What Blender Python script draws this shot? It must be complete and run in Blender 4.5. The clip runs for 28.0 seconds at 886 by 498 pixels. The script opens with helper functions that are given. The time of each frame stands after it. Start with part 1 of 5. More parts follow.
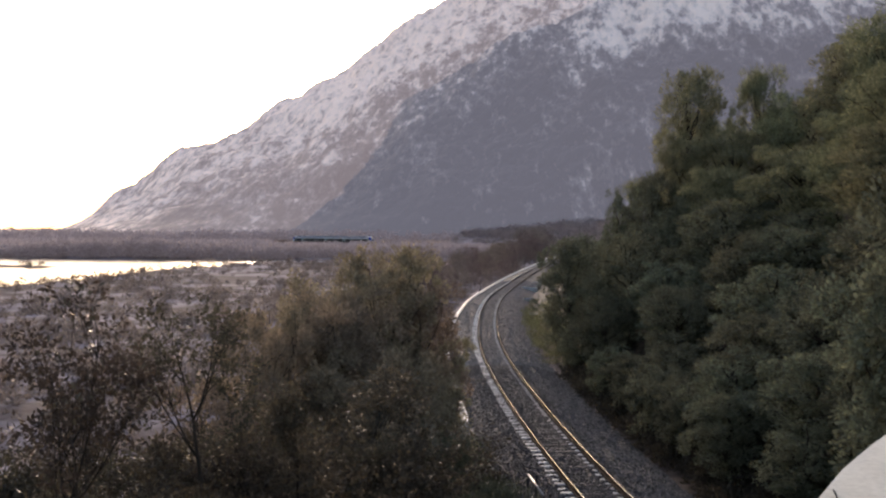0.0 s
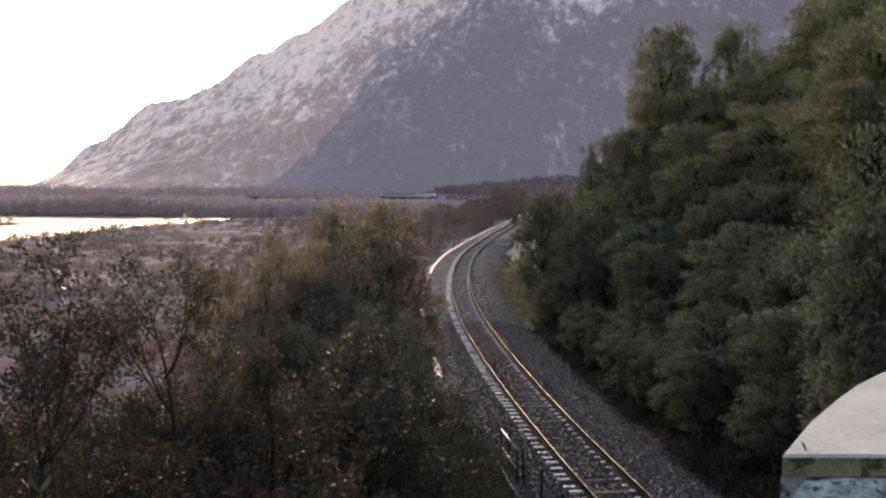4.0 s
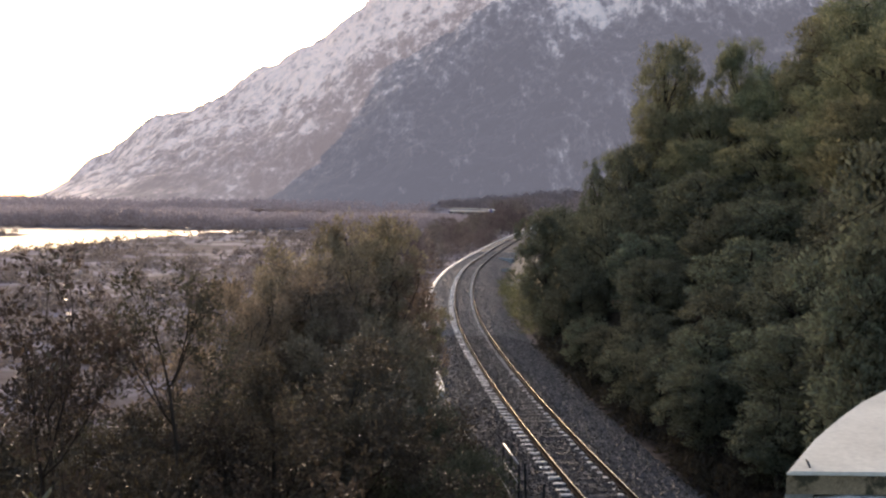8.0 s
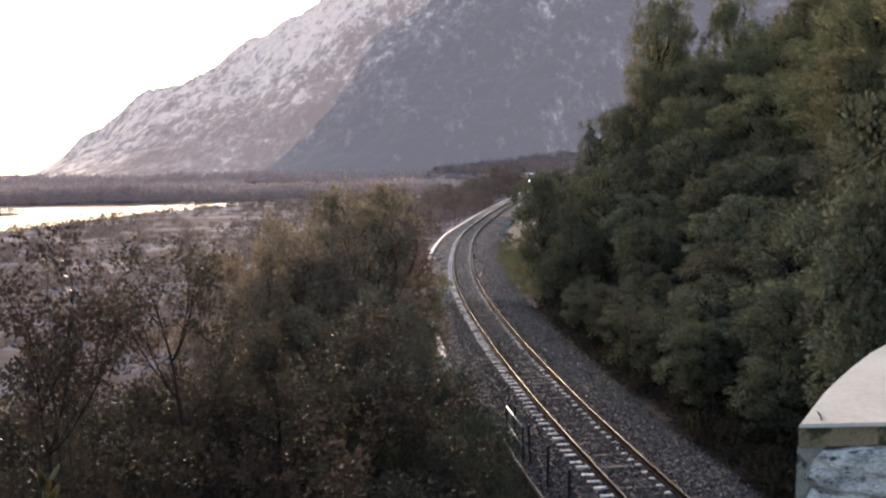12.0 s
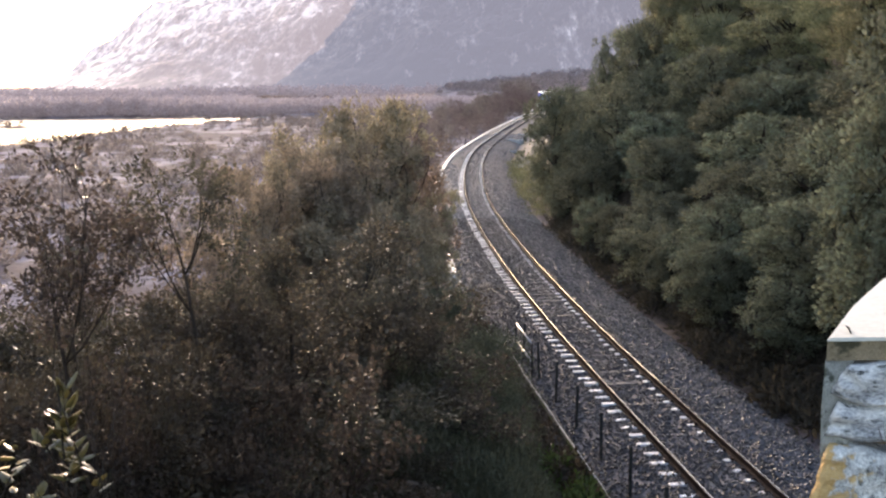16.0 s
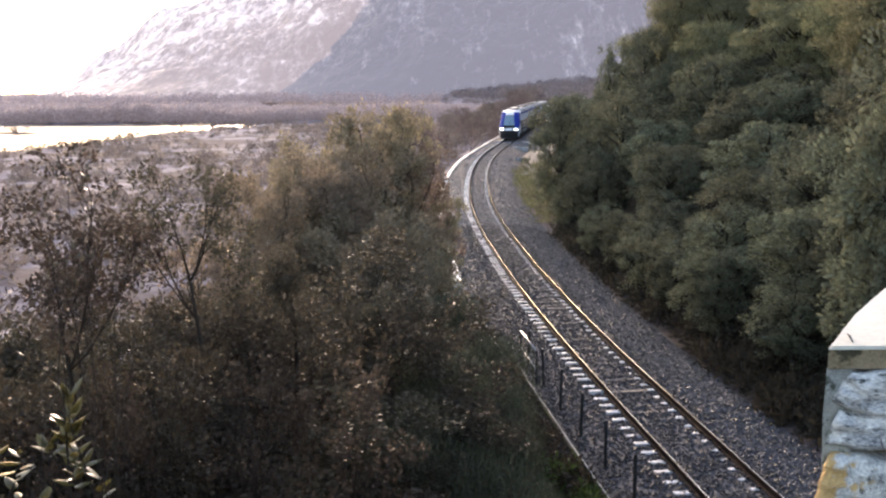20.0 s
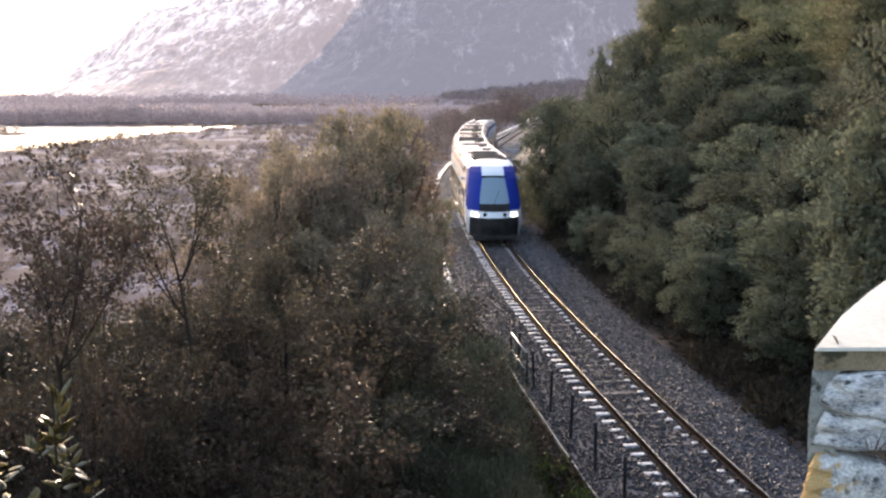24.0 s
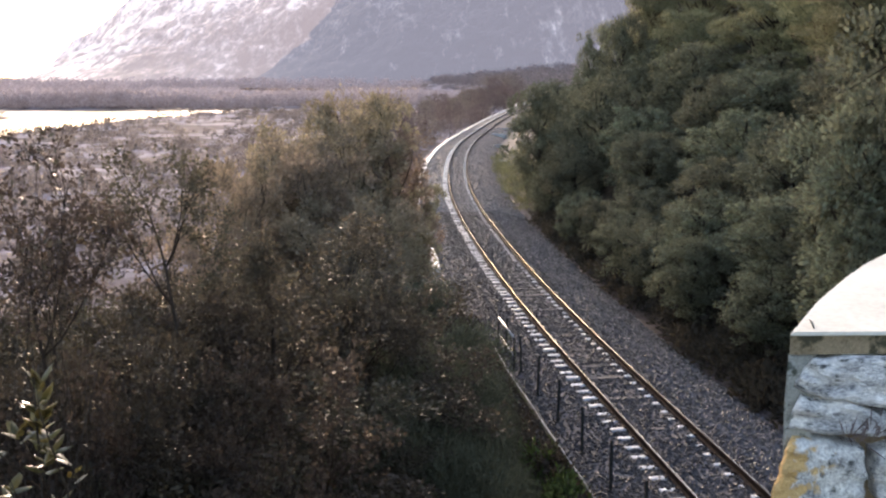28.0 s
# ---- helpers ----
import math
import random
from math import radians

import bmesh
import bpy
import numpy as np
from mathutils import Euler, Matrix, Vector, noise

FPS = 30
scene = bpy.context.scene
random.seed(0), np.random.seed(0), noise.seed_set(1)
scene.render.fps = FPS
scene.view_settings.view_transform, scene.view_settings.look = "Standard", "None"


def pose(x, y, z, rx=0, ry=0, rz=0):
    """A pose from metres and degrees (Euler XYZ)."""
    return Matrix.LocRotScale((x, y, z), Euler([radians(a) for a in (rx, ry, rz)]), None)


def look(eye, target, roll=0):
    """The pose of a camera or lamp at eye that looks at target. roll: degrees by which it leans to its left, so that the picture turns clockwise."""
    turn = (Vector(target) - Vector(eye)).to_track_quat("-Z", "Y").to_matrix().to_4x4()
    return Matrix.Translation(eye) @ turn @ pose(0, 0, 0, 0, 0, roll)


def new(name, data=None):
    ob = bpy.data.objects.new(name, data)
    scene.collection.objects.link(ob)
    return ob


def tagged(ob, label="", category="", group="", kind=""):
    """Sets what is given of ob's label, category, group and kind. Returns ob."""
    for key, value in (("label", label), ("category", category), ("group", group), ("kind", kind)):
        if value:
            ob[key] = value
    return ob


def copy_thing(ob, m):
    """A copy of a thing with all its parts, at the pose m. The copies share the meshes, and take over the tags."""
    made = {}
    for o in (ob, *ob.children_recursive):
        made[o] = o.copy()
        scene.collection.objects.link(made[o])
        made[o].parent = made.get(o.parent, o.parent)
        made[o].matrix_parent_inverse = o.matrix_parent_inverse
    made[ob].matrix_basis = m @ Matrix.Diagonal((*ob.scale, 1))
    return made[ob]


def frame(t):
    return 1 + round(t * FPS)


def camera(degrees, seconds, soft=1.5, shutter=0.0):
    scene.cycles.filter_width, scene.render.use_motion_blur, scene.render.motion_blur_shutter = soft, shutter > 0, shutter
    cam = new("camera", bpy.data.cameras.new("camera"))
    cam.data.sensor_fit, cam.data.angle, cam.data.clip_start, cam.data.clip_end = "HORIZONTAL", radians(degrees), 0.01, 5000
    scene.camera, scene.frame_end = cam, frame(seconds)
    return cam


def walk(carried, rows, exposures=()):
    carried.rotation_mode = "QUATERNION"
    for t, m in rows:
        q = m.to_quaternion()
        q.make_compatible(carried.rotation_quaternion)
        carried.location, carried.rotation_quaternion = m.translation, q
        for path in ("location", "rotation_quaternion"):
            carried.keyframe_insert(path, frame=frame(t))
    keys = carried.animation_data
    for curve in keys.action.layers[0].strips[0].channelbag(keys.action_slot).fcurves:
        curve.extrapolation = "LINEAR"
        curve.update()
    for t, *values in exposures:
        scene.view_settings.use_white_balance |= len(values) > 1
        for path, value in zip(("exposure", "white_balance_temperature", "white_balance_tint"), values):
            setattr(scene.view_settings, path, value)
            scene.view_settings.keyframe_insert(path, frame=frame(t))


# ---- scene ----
cam = camera(46.0, 28.0, soft=2.3, shutter=0.45)
PATH = [
    (0.0, pose(0.014, -0.054, 8.431, 88.44, -0.45, 0.37)),
    (0.5, pose(0.011, -0.056, 8.425, 88.80, -0.38, 0.36)),
    (1.0, pose(0.012, -0.059, 8.430, 88.85, -0.51, 0.37)),
    (1.5, pose(0.016, -0.062, 8.431, 88.79, -0.48, 0.03)),
    (2.0, pose(0.018, -0.073, 8.432, 88.40, -0.15, 0.02)),
    (2.5, pose(0.024, -0.074, 8.434, 87.84, -0.12, -0.43)),
    (3.0, pose(0.018, -0.063, 8.432, 87.04, -0.38, -0.83)),
    (3.5, pose(0.013, -0.061, 8.431, 86.30, -0.46, -1.12)),
    (5.5, pose(0.004, -0.041, 8.426, 85.90, -0.64, -0.83)),
    (6.0, pose(0.006, -0.040, 8.424, 85.85, -0.43, -0.84)),
    (6.5, pose(0.008, -0.046, 8.428, 86.24, -0.45, -0.93)),
    (7.0, pose(0.009, -0.050, 8.429, 86.48, -0.70, -0.90)),
    (7.5, pose(0.009, -0.048, 8.430, 86.90, -0.86, -1.08)),
    (8.0, pose(0.010, -0.051, 8.430, 86.83, -0.85, -0.88)),
    (8.5, pose(0.011, -0.053, 8.430, 86.89, -0.72, -1.04)),
    (9.0, pose(0.013, -0.053, 8.429, 86.88, -0.69, -1.02)),
    (9.5, pose(0.014, -0.052, 8.430, 86.74, -0.59, -1.08)),
    (10.0, pose(0.015, -0.056, 8.431, 86.67, -0.61, -1.37)),
    (10.5, pose(0.015, -0.057, 8.430, 86.51, -0.46, -1.37)),
    (11.0, pose(0.013, -0.054, 8.429, 86.32, -0.26, -1.03)),
    (11.5, pose(0.009, -0.047, 8.429, 86.14, -0.33, -1.09)),
    (12.0, pose(-0.003, -0.027, 8.422, 84.97, 0.93, -1.15)),
    (12.5, pose(-0.024, -0.028, 8.420, 84.02, 0.86, -0.99)),
    (13.0, pose(-0.028, -0.001, 8.414, 82.68, 0.89, -1.31)),
    (13.5, pose(-0.033, 0.008, 8.411, 82.09, 0.48, -1.05)),
    (15.5, pose(-0.031, 0.014, 8.399, 80.57, 0.39, -0.30)),
    (16.0, pose(-0.030, 0.016, 8.398, 80.44, 0.43, -0.51)),
    (16.5, pose(-0.032, 0.011, 8.396, 80.04, 0.18, -0.33)),
    (17.0, pose(-0.032, 0.012, 8.396, 80.36, 0.10, -0.18)),
    (17.5, pose(-0.031, 0.012, 8.397, 80.66, 0.16, -0.25)),
    (18.0, pose(-0.030, 0.008, 8.398, 80.80, 0.10, -0.31)),
    (18.5, pose(-0.030, 0.006, 8.399, 80.73, 0.36, -0.25)),
    (19.0, pose(-0.027, 0.007, 8.400, 80.85, 0.52, -0.16)),
    (19.5, pose(-0.025, 0.005, 8.401, 80.83, 0.49, -0.10)),
    (20.0, pose(-0.026, 0.005, 8.400, 80.84, 0.29, -0.21)),
    (20.5, pose(-0.025, 0.006, 8.400, 80.86, 0.24, -0.24)),
    (21.0, pose(-0.023, 0.005, 8.401, 80.87, 0.26, -0.46)),
    (21.5, pose(-0.022, 0.003, 8.401, 80.85, 0.33, -0.29)),
    (23.5, pose(-0.022, -0.001, 8.401, 80.96, 0.28, -0.53)),
    (24.0, pose(-0.022, -0.004, 8.401, 80.93, 0.08, -0.69)),
    (24.5, pose(-0.022, -0.001, 8.402, 80.86, 0.11, -0.78)),
    (25.0, pose(-0.018, 0.004, 8.400, 80.86, 0.30, -0.79)),
    (25.5, pose(-0.017, 0.007, 8.399, 80.53, 0.21, -0.92)),
    (26.0, pose(-0.011, 0.009, 8.400, 80.61, -0.37, -0.99)),
    (26.5, pose(-0.013, -0.011, 8.402, 80.11, 0.03, -0.60)),
    (27.0, pose(-0.016, -0.029, 8.404, 80.22, -0.38, -1.31)),
    (27.5, pose(-0.005, -0.009, 8.402, 80.19, -0.10, -1.37)),
    (28.0, pose(0.000, 0.000, 8.400, 80.10, -0.00, -1.33)),
]
walk(cam, PATH, [(0, 1.26, 7200, 21), (3, 1.26, 7200, 21), (6, 1.42, 7200, 21), (11, 1.46, 7200, 21), (12, 1.56, 7200, 21), (13, 1.93, 7200, 21), (15.5, 2.36, 7200, 21), (28, 2.36, 7200, 21)])

# ---- light ----
SUN_AZ, SUN_EL = radians(-6), radians(11.5)
world = bpy.data.worlds.new("sky")
scene.world = world
world.use_nodes = True
wn = world.node_tree
sky = wn.nodes.new("ShaderNodeTexSky")
sky.sky_type = "NISHITA"
sky.sun_disc = False
sky.sun_elevation = SUN_EL
sky.sun_rotation = SUN_AZ
sky.air_density, sky.dust_density, sky.ozone_density = 1.0, 2.5, 1.5
bg = wn.nodes["Background"]
bg.inputs["Strength"].default_value = 0.155
wn.links.new(sky.outputs[0], bg.inputs[0])
sun_data = bpy.data.lights.new("sun", "SUN")
sun_data.energy, sun_data.angle, sun_data.color = 0.75, radians(8), (1.0, 0.91, 0.80)
sun = new("sun", sun_data)
sun.matrix_world = look((200 * math.sin(SUN_AZ), 200 * math.cos(SUN_AZ), 200 * math.tan(SUN_EL)), (0, 0, 0))


# ---- materials ----
def surf(name, dark, light, scale=1.0, rough=0.8, metal=0.0, bump=0.3, fine=18.0, spot=None, spot_at=0.62, spot_scale=2.0,
         stretch=(1, 1, 1), per="", detail=6.0, coords="Object", spec=0.5, depth=0.02, spot_soft=0.05, per_amount=0.35):
    """A surface of two tones with coarse and fine grain, spots of a third tone and relief."""
    m = bpy.data.materials.new(name)
    m.use_nodes = True
    nt, N = m.node_tree, m.node_tree.nodes
    b = N["Principled BSDF"]
    tc = N.new("ShaderNodeTexCoord")
    mp = N.new("ShaderNodeMapping")
    mp.inputs["Scale"].default_value = stretch
    nt.links.new(tc.outputs[coords], mp.inputs[0])

    def noise_tex(s, d):
        n = N.new("ShaderNodeTexNoise")
        n.inputs["Scale"].default_value, n.inputs["Detail"].default_value, n.inputs["Roughness"].default_value = s, d, 0.6
        nt.links.new(mp.outputs[0], n.inputs["Vector"])
        return n

    a, c = noise_tex(scale, detail), noise_tex(scale * fine, 3.0)
    mix = N.new("ShaderNodeMath")
    mix.operation = "MULTIPLY_ADD"
    mix.inputs[1].default_value = 0.45
    nt.links.new(c.outputs[0], mix.inputs[0])
    half = N.new("ShaderNodeMath")
    half.operation = "MULTIPLY"
    half.inputs[1].default_value = 0.6
    nt.links.new(a.outputs[0], half.inputs[0])
    nt.links.new(half.outputs[0], mix.inputs[2])
    ramp = N.new("ShaderNodeValToRGB")
    ramp.color_ramp.elements[0].position, ramp.color_ramp.elements[1].position = 0.36, 0.68
    ramp.color_ramp.elements[0].color, ramp.color_ramp.elements[1].color = (*dark, 1), (*light, 1)
    nt.links.new(mix.outputs[0], ramp.inputs[0])
    out = ramp.outputs[0]
    if spot:
        s = noise_tex(spot_scale, 5.0)
        sr = N.new("ShaderNodeValToRGB")
        sr.color_ramp.elements[0].position, sr.color_ramp.elements[1].position = spot_at - spot_soft, spot_at + spot_soft
        nt.links.new(s.outputs[0], sr.inputs[0])
        mx = N.new("ShaderNodeMixRGB")
        nt.links.new(sr.outputs[0], mx.inputs[0])
        nt.links.new(out, mx.inputs[1])
        mx.inputs[2].default_value = (*spot, 1)
        out = mx.outputs[0]
    if per:
        hs = N.new("ShaderNodeHueSaturation")
        if per == "object":
            src = N.new("ShaderNodeObjectInfo").outputs["Random"]
        else:
            src = N.new("ShaderNodeNewGeometry").outputs["Random Per Island"]
        mr = N.new("ShaderNodeMapRange")
        mr.inputs["To Min"].default_value, mr.inputs["To Max"].default_value = 1 - per_amount, 1 + per_amount
        nt.links.new(src, mr.inputs[0])
        nt.links.new(mr.outputs[0], hs.inputs["Value"])
        nt.links.new(out, hs.inputs["Color"])
        out = hs.outputs[0]
    nt.links.new(out, b.inputs["Base Color"])
    b.inputs["Roughness"].default_value, b.inputs["Metallic"].default_value = rough, metal
    b.inputs["Specular IOR Level"].default_value = spec
    if bump:
        bp = N.new("ShaderNodeBump")
        bp.inputs["Strength"].default_value, bp.inputs["Distance"].default_value = bump, depth
        nt.links.new(mix.outputs[0], bp.inputs["Height"])
        nt.links.new(bp.outputs[0], b.inputs["Normal"])
    return m


def leaf_mat(name, dark, light, rough=0.8, through_light=0.3, shift=1.0):
    """Leaves whose tone varies from one to the next and that let a little light pass."""
    m = surf(name, dark, light, scale=0.35, rough=rough, bump=0, per="island", per_amount=0.3, spec=0.12)
    nt, N = m.node_tree, m.node_tree.nodes
    b = N["Principled BSDF"]
    one = N.new("ShaderNodeObjectInfo")
    tone = N.new("ShaderNodeMapRange")
    tone.inputs["To Min"].default_value, tone.inputs["To Max"].default_value = 0.82, 1.14
    hue = N.new("ShaderNodeMapRange")
    hue.inputs["To Min"].default_value, hue.inputs["To Max"].default_value = 0.5 - 0.035 * shift, 0.5 + 0.03 * shift
    own = N.new("ShaderNodeHueSaturation")
    nt.links.new(one.outputs["Random"], tone.inputs[0])
    nt.links.new(one.outputs["Random"], hue.inputs[0])
    nt.links.new(tone.outputs[0], own.inputs["Value"])
    nt.links.new(hue.outputs[0], own.inputs["Hue"])
    nt.links.new(b.inputs["Base Color"].links[0].from_socket, own.inputs["Color"])
    nt.links.new(own.outputs[0], b.inputs["Base Color"])
    t = N.new("ShaderNodeBsdfTranslucent")
    nt.links.new(own.outputs[0], t.inputs[0])
    mx = N.new("ShaderNodeMixShader")
    mx.inputs[0].default_value = through_light
    nt.links.new(b.outputs[0], mx.inputs[1])
    nt.links.new(t.outputs[0], mx.inputs[2])
    nt.links.new(mx.outputs[0], N["Material Output"].inputs[0])
    return m


def plain(name, color, rough=0.5, metal=0.0, glow=0.0, spec=0.5):
    m = bpy.data.materials.new(name)
    m.use_nodes = True
    b = m.node_tree.nodes["Principled BSDF"]
    b.inputs["Base Color"].default_value = (*color, 1)
    b.inputs["Roughness"].default_value, b.inputs["Metallic"].default_value = rough, metal
    b.inputs["Specular IOR Level"].default_value = spec
    if glow:
        b.inputs["Emission Color"].default_value, b.inputs["Emission Strength"].default_value = (1, 0.95, 0.82, 1), glow
    return m


GROUND = surf("scrub_ground", (0.074, 0.058, 0.055), (0.155, 0.130, 0.136), scale=0.12, fine=14, rough=0.95, spec=0.05, bump=0.6, depth=0.15,
              spot=(0.25, 0.222, 0.245), spot_at=0.52, spot_scale=0.09)
def litter_and_shade(m):
    """Brown fallen leaves and earth where the woods stand, with the shade there painted into the dark tone."""
    nt, N = m.node_tree, m.node_tree.nodes
    b = N["Principled BSDF"]
    at = N.new("ShaderNodeAttribute")
    at.attribute_name = "litter_shade"
    tc = N.new("ShaderNodeTexCoord")
    n = N.new("ShaderNodeTexNoise")
    n.inputs["Scale"].default_value, n.inputs["Detail"].default_value = 2.5, 8
    nt.links.new(tc.outputs["Object"], n.inputs["Vector"])
    ramp = N.new("ShaderNodeValToRGB")
    ramp.color_ramp.elements[0].position, ramp.color_ramp.elements[1].position = 0.35, 0.7
    ramp.color_ramp.elements[0].color, ramp.color_ramp.elements[1].color = (0.016, 0.013, 0.010, 1), (0.06, 0.045, 0.032, 1)
    nt.links.new(n.outputs[0], ramp.inputs[0])
    mx = N.new("ShaderNodeMixRGB")
    nt.links.new(at.outputs["Fac"], mx.inputs[0])
    nt.links.new(b.inputs["Base Color"].links[0].from_socket, mx.inputs[1])
    nt.links.new(ramp.outputs[0], mx.inputs[2])
    nt.links.new(mx.outputs[0], b.inputs["Base Color"])


litter_and_shade(GROUND)
BALLAST = surf("ballast", (0.025, 0.025, 0.028), (0.115, 0.112, 0.118), scale=1.1, fine=12, rough=0.85, spec=0.15, bump=1.0, depth=0.08)
OILY_CHIP = surf("oily_ballast_chip", (0.015, 0.013, 0.013), (0.064, 0.057, 0.056), scale=6, rough=0.7, bump=0.3, per="island", per_amount=0.8)
STONE_CHIP = surf("ballast_chip", (0.019, 0.019, 0.0215), (0.088, 0.088, 0.094), scale=6, rough=0.65, bump=0.3, per="island", per_amount=0.85)
# Lighter copy of the ballast: distance haze put into the far stones' colour.
PALE_CHIP = surf("hazed_ballast_chip", (0.056, 0.055, 0.058), (0.200, 0.195, 0.200), scale=6, rough=0.8, bump=0.3, per="island", per_amount=0.6)
# One concrete in two tones: glint painted into the pale ends, middle left dull.
SLEEPER_DULL = surf("dull_sleeper", (0.045, 0.042, 0.042), (0.12, 0.112, 0.108), scale=3, rough=0.9, bump=0.4)
CONCRETE = surf("glinting_sleeper_concrete", (0.40, 0.39, 0.38), (0.66, 0.65, 0.64), scale=2.5, rough=0.6, bump=0.2, per="object", per_amount=0.2)
OLD_CONCRETE = surf("old_concrete", (0.030, 0.028, 0.024), (0.090, 0.084, 0.075), scale=1.6, rough=0.9, bump=0.6, spot=(0.035, 0.045, 0.015), spot_at=0.50, spot_scale=1.5, spec=0.1)
COPING = surf("coping_concrete", (0.46, 0.435, 0.365), (0.66, 0.63, 0.54), scale=4, rough=0.85, bump=0.25, depth=0.006, spot=(0.36, 0.35, 0.32), spot_at=0.7, spot_scale=9)
RENDERING = surf("grey_render", (0.13, 0.13, 0.11), (0.36, 0.35, 0.31), scale=16, rough=0.95, bump=0.8, depth=0.008, spot=(0.045, 0.05, 0.035), spot_at=0.57, spot_scale=34)
BEDDING = surf("mossy_mortar", (0.085, 0.062, 0.032), (0.30, 0.228, 0.140), scale=14, rough=0.95, bump=0.8, depth=0.008, spot=(0.045, 0.040, 0.02), spot_at=0.58, spot_scale=22)
MORTAR = surf("mortar", (0.10, 0.068, 0.038), (0.25, 0.185, 0.11), scale=6, rough=0.95, bump=0.8, depth=0.01)
RUBBLE = surf("rubble_stone", (0.12, 0.125, 0.135), (0.92, 0.89, 0.84), scale=22, fine=7, rough=0.95, bump=1.0, depth=0.02, spot=(0.05, 0.055, 0.05), spot_at=0.625, spot_scale=48, stretch=(0.6, 1, 1.4), spec=0.2)
LICHEN = surf("lichen_stone", (0.12, 0.12, 0.12), (0.84, 0.82, 0.76), scale=22, fine=7, rough=0.95, bump=1.0, depth=0.016, spot=(0.07, 0.075, 0.07), spot_at=0.64, spot_scale=40)


def lichen(m, edge):
    """Orange crust that covers the end of the stone."""
    nt, N = m.node_tree, m.node_tree.nodes
    b = N["Principled BSDF"]
    tc = N.new("ShaderNodeTexCoord")
    n = N.new("ShaderNodeTexNoise")
    n.inputs["Scale"].default_value, n.inputs["Detail"].default_value = 32, 7
    nt.links.new(tc.outputs["Object"], n.inputs["Vector"])
    xyz = N.new("ShaderNodeSeparateXYZ")
    nt.links.new(tc.outputs["Object"], xyz.inputs[0])
    k = N.new("ShaderNodeMath")
    k.operation = "MULTIPLY_ADD"
    k.inputs[1].default_value, k.inputs[2].default_value = -3.2, 3.2 * edge
    nt.links.new(xyz.outputs["X"], k.inputs[0])
    add = N.new("ShaderNodeMath")
    nt.links.new(k.outputs[0], add.inputs[0])
    nt.links.new(n.outputs[0], add.inputs[1])
    ramp = N.new("ShaderNodeValToRGB")
    ramp.color_ramp.elements[0].position, ramp.color_ramp.elements[1].position = 0.46, 0.57
    nt.links.new(add.outputs[0], ramp.inputs[0])
    mx = N.new("ShaderNodeMixRGB")
    crust = N.new("ShaderNodeMixRGB")
    crust.inputs[1].default_value, crust.inputs[2].default_value = (0.42, 0.20, 0.035, 1), (0.66, 0.48, 0.24, 1)
    nt.links.new(n.outputs[0], crust.inputs[0])
    nt.links.new(ramp.outputs[0], mx.inputs[0])
    nt.links.new(b.inputs["Base Color"].links[0].from_socket, mx.inputs[1])
    nt.links.new(crust.outputs[0], mx.inputs[2])
    nt.links.new(mx.outputs[0], b.inputs["Base Color"])


lichen(LICHEN, 0.775)
RAIL_TOP = surf("rail_head_steel", (0.15, 0.17, 0.21), (0.22, 0.25, 0.30), scale=2, rough=0.2, metal=1.0, bump=0.02)
RAIL_SIDE = surf("rusty_rail", (0.014, 0.0095, 0.0085), (0.036, 0.024, 0.020), scale=3, rough=0.9, spec=0.05, bump=0.2)
DARK_STEEL = surf("dark_steel", (0.015, 0.015, 0.015), (0.045, 0.043, 0.040), scale=5, rough=0.8, metal=0.1, bump=0.1, spec=0.1)
BRIGHT_STEEL = surf("galvanised_steel", (0.35, 0.35, 0.35), (0.5, 0.5, 0.5), scale=4, rough=0.5, metal=0.5, bump=0.05)
BARK = surf("bark", (0.013, 0.010, 0.008), (0.042, 0.034, 0.027), scale=4, stretch=(1, 1, 0.25), rough=0.95, bump=0.8, depth=0.03, spec=0.1)
OAK_LEAF = leaf_mat("holm_oak_leaf", (0.068, 0.075, 0.052), (0.168, 0.180, 0.124), through_light=0.4)
PINE_LEAF = leaf_mat("pine_needles", (0.115, 0.122, 0.072), (0.25, 0.258, 0.154), through_light=0.5)
SLIM_LEAF = leaf_mat("glossy_leaf", (0.023, 0.0205, 0.0155), (0.069, 0.0595, 0.044), rough=0.45)
SLIM_LEAF.node_tree.nodes["Principled BSDF"].inputs["Specular IOR Level"].default_value = 0.22
BROOM_LEAF = leaf_mat("broom_stems", (0.050, 0.054, 0.034), (0.125, 0.132, 0.086))
DEEP_LEAF = leaf_mat("dark_shrub_leaf", (0.024, 0.0205, 0.0145), (0.068, 0.058, 0.041), rough=0.45, through_light=0.4)
DEEP_LEAF.node_tree.nodes["Principled BSDF"].inputs["Specular IOR Level"].default_value = 0.16
DRY_LEAF = leaf_mat("dry_brush_twigs", (0.105, 0.083, 0.076), (0.24, 0.195, 0.180), through_light=0.4)
# Haze painted in: pale mauve leaf tones plus a faint glow.
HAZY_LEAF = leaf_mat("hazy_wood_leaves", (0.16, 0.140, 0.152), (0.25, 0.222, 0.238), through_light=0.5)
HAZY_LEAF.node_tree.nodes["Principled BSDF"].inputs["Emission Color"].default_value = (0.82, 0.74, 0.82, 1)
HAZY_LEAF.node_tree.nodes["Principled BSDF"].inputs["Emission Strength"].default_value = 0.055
# Woods farther off, with a stronger haze glow in their leaves.
FOOT_LEAF = leaf_mat("hazed_distant_wood_leaves", (0.16, 0.142, 0.156), (0.25, 0.225, 0.244), through_light=0.5)
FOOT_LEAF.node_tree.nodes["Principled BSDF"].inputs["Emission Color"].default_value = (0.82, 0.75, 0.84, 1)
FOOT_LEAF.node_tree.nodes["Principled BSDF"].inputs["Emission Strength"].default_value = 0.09
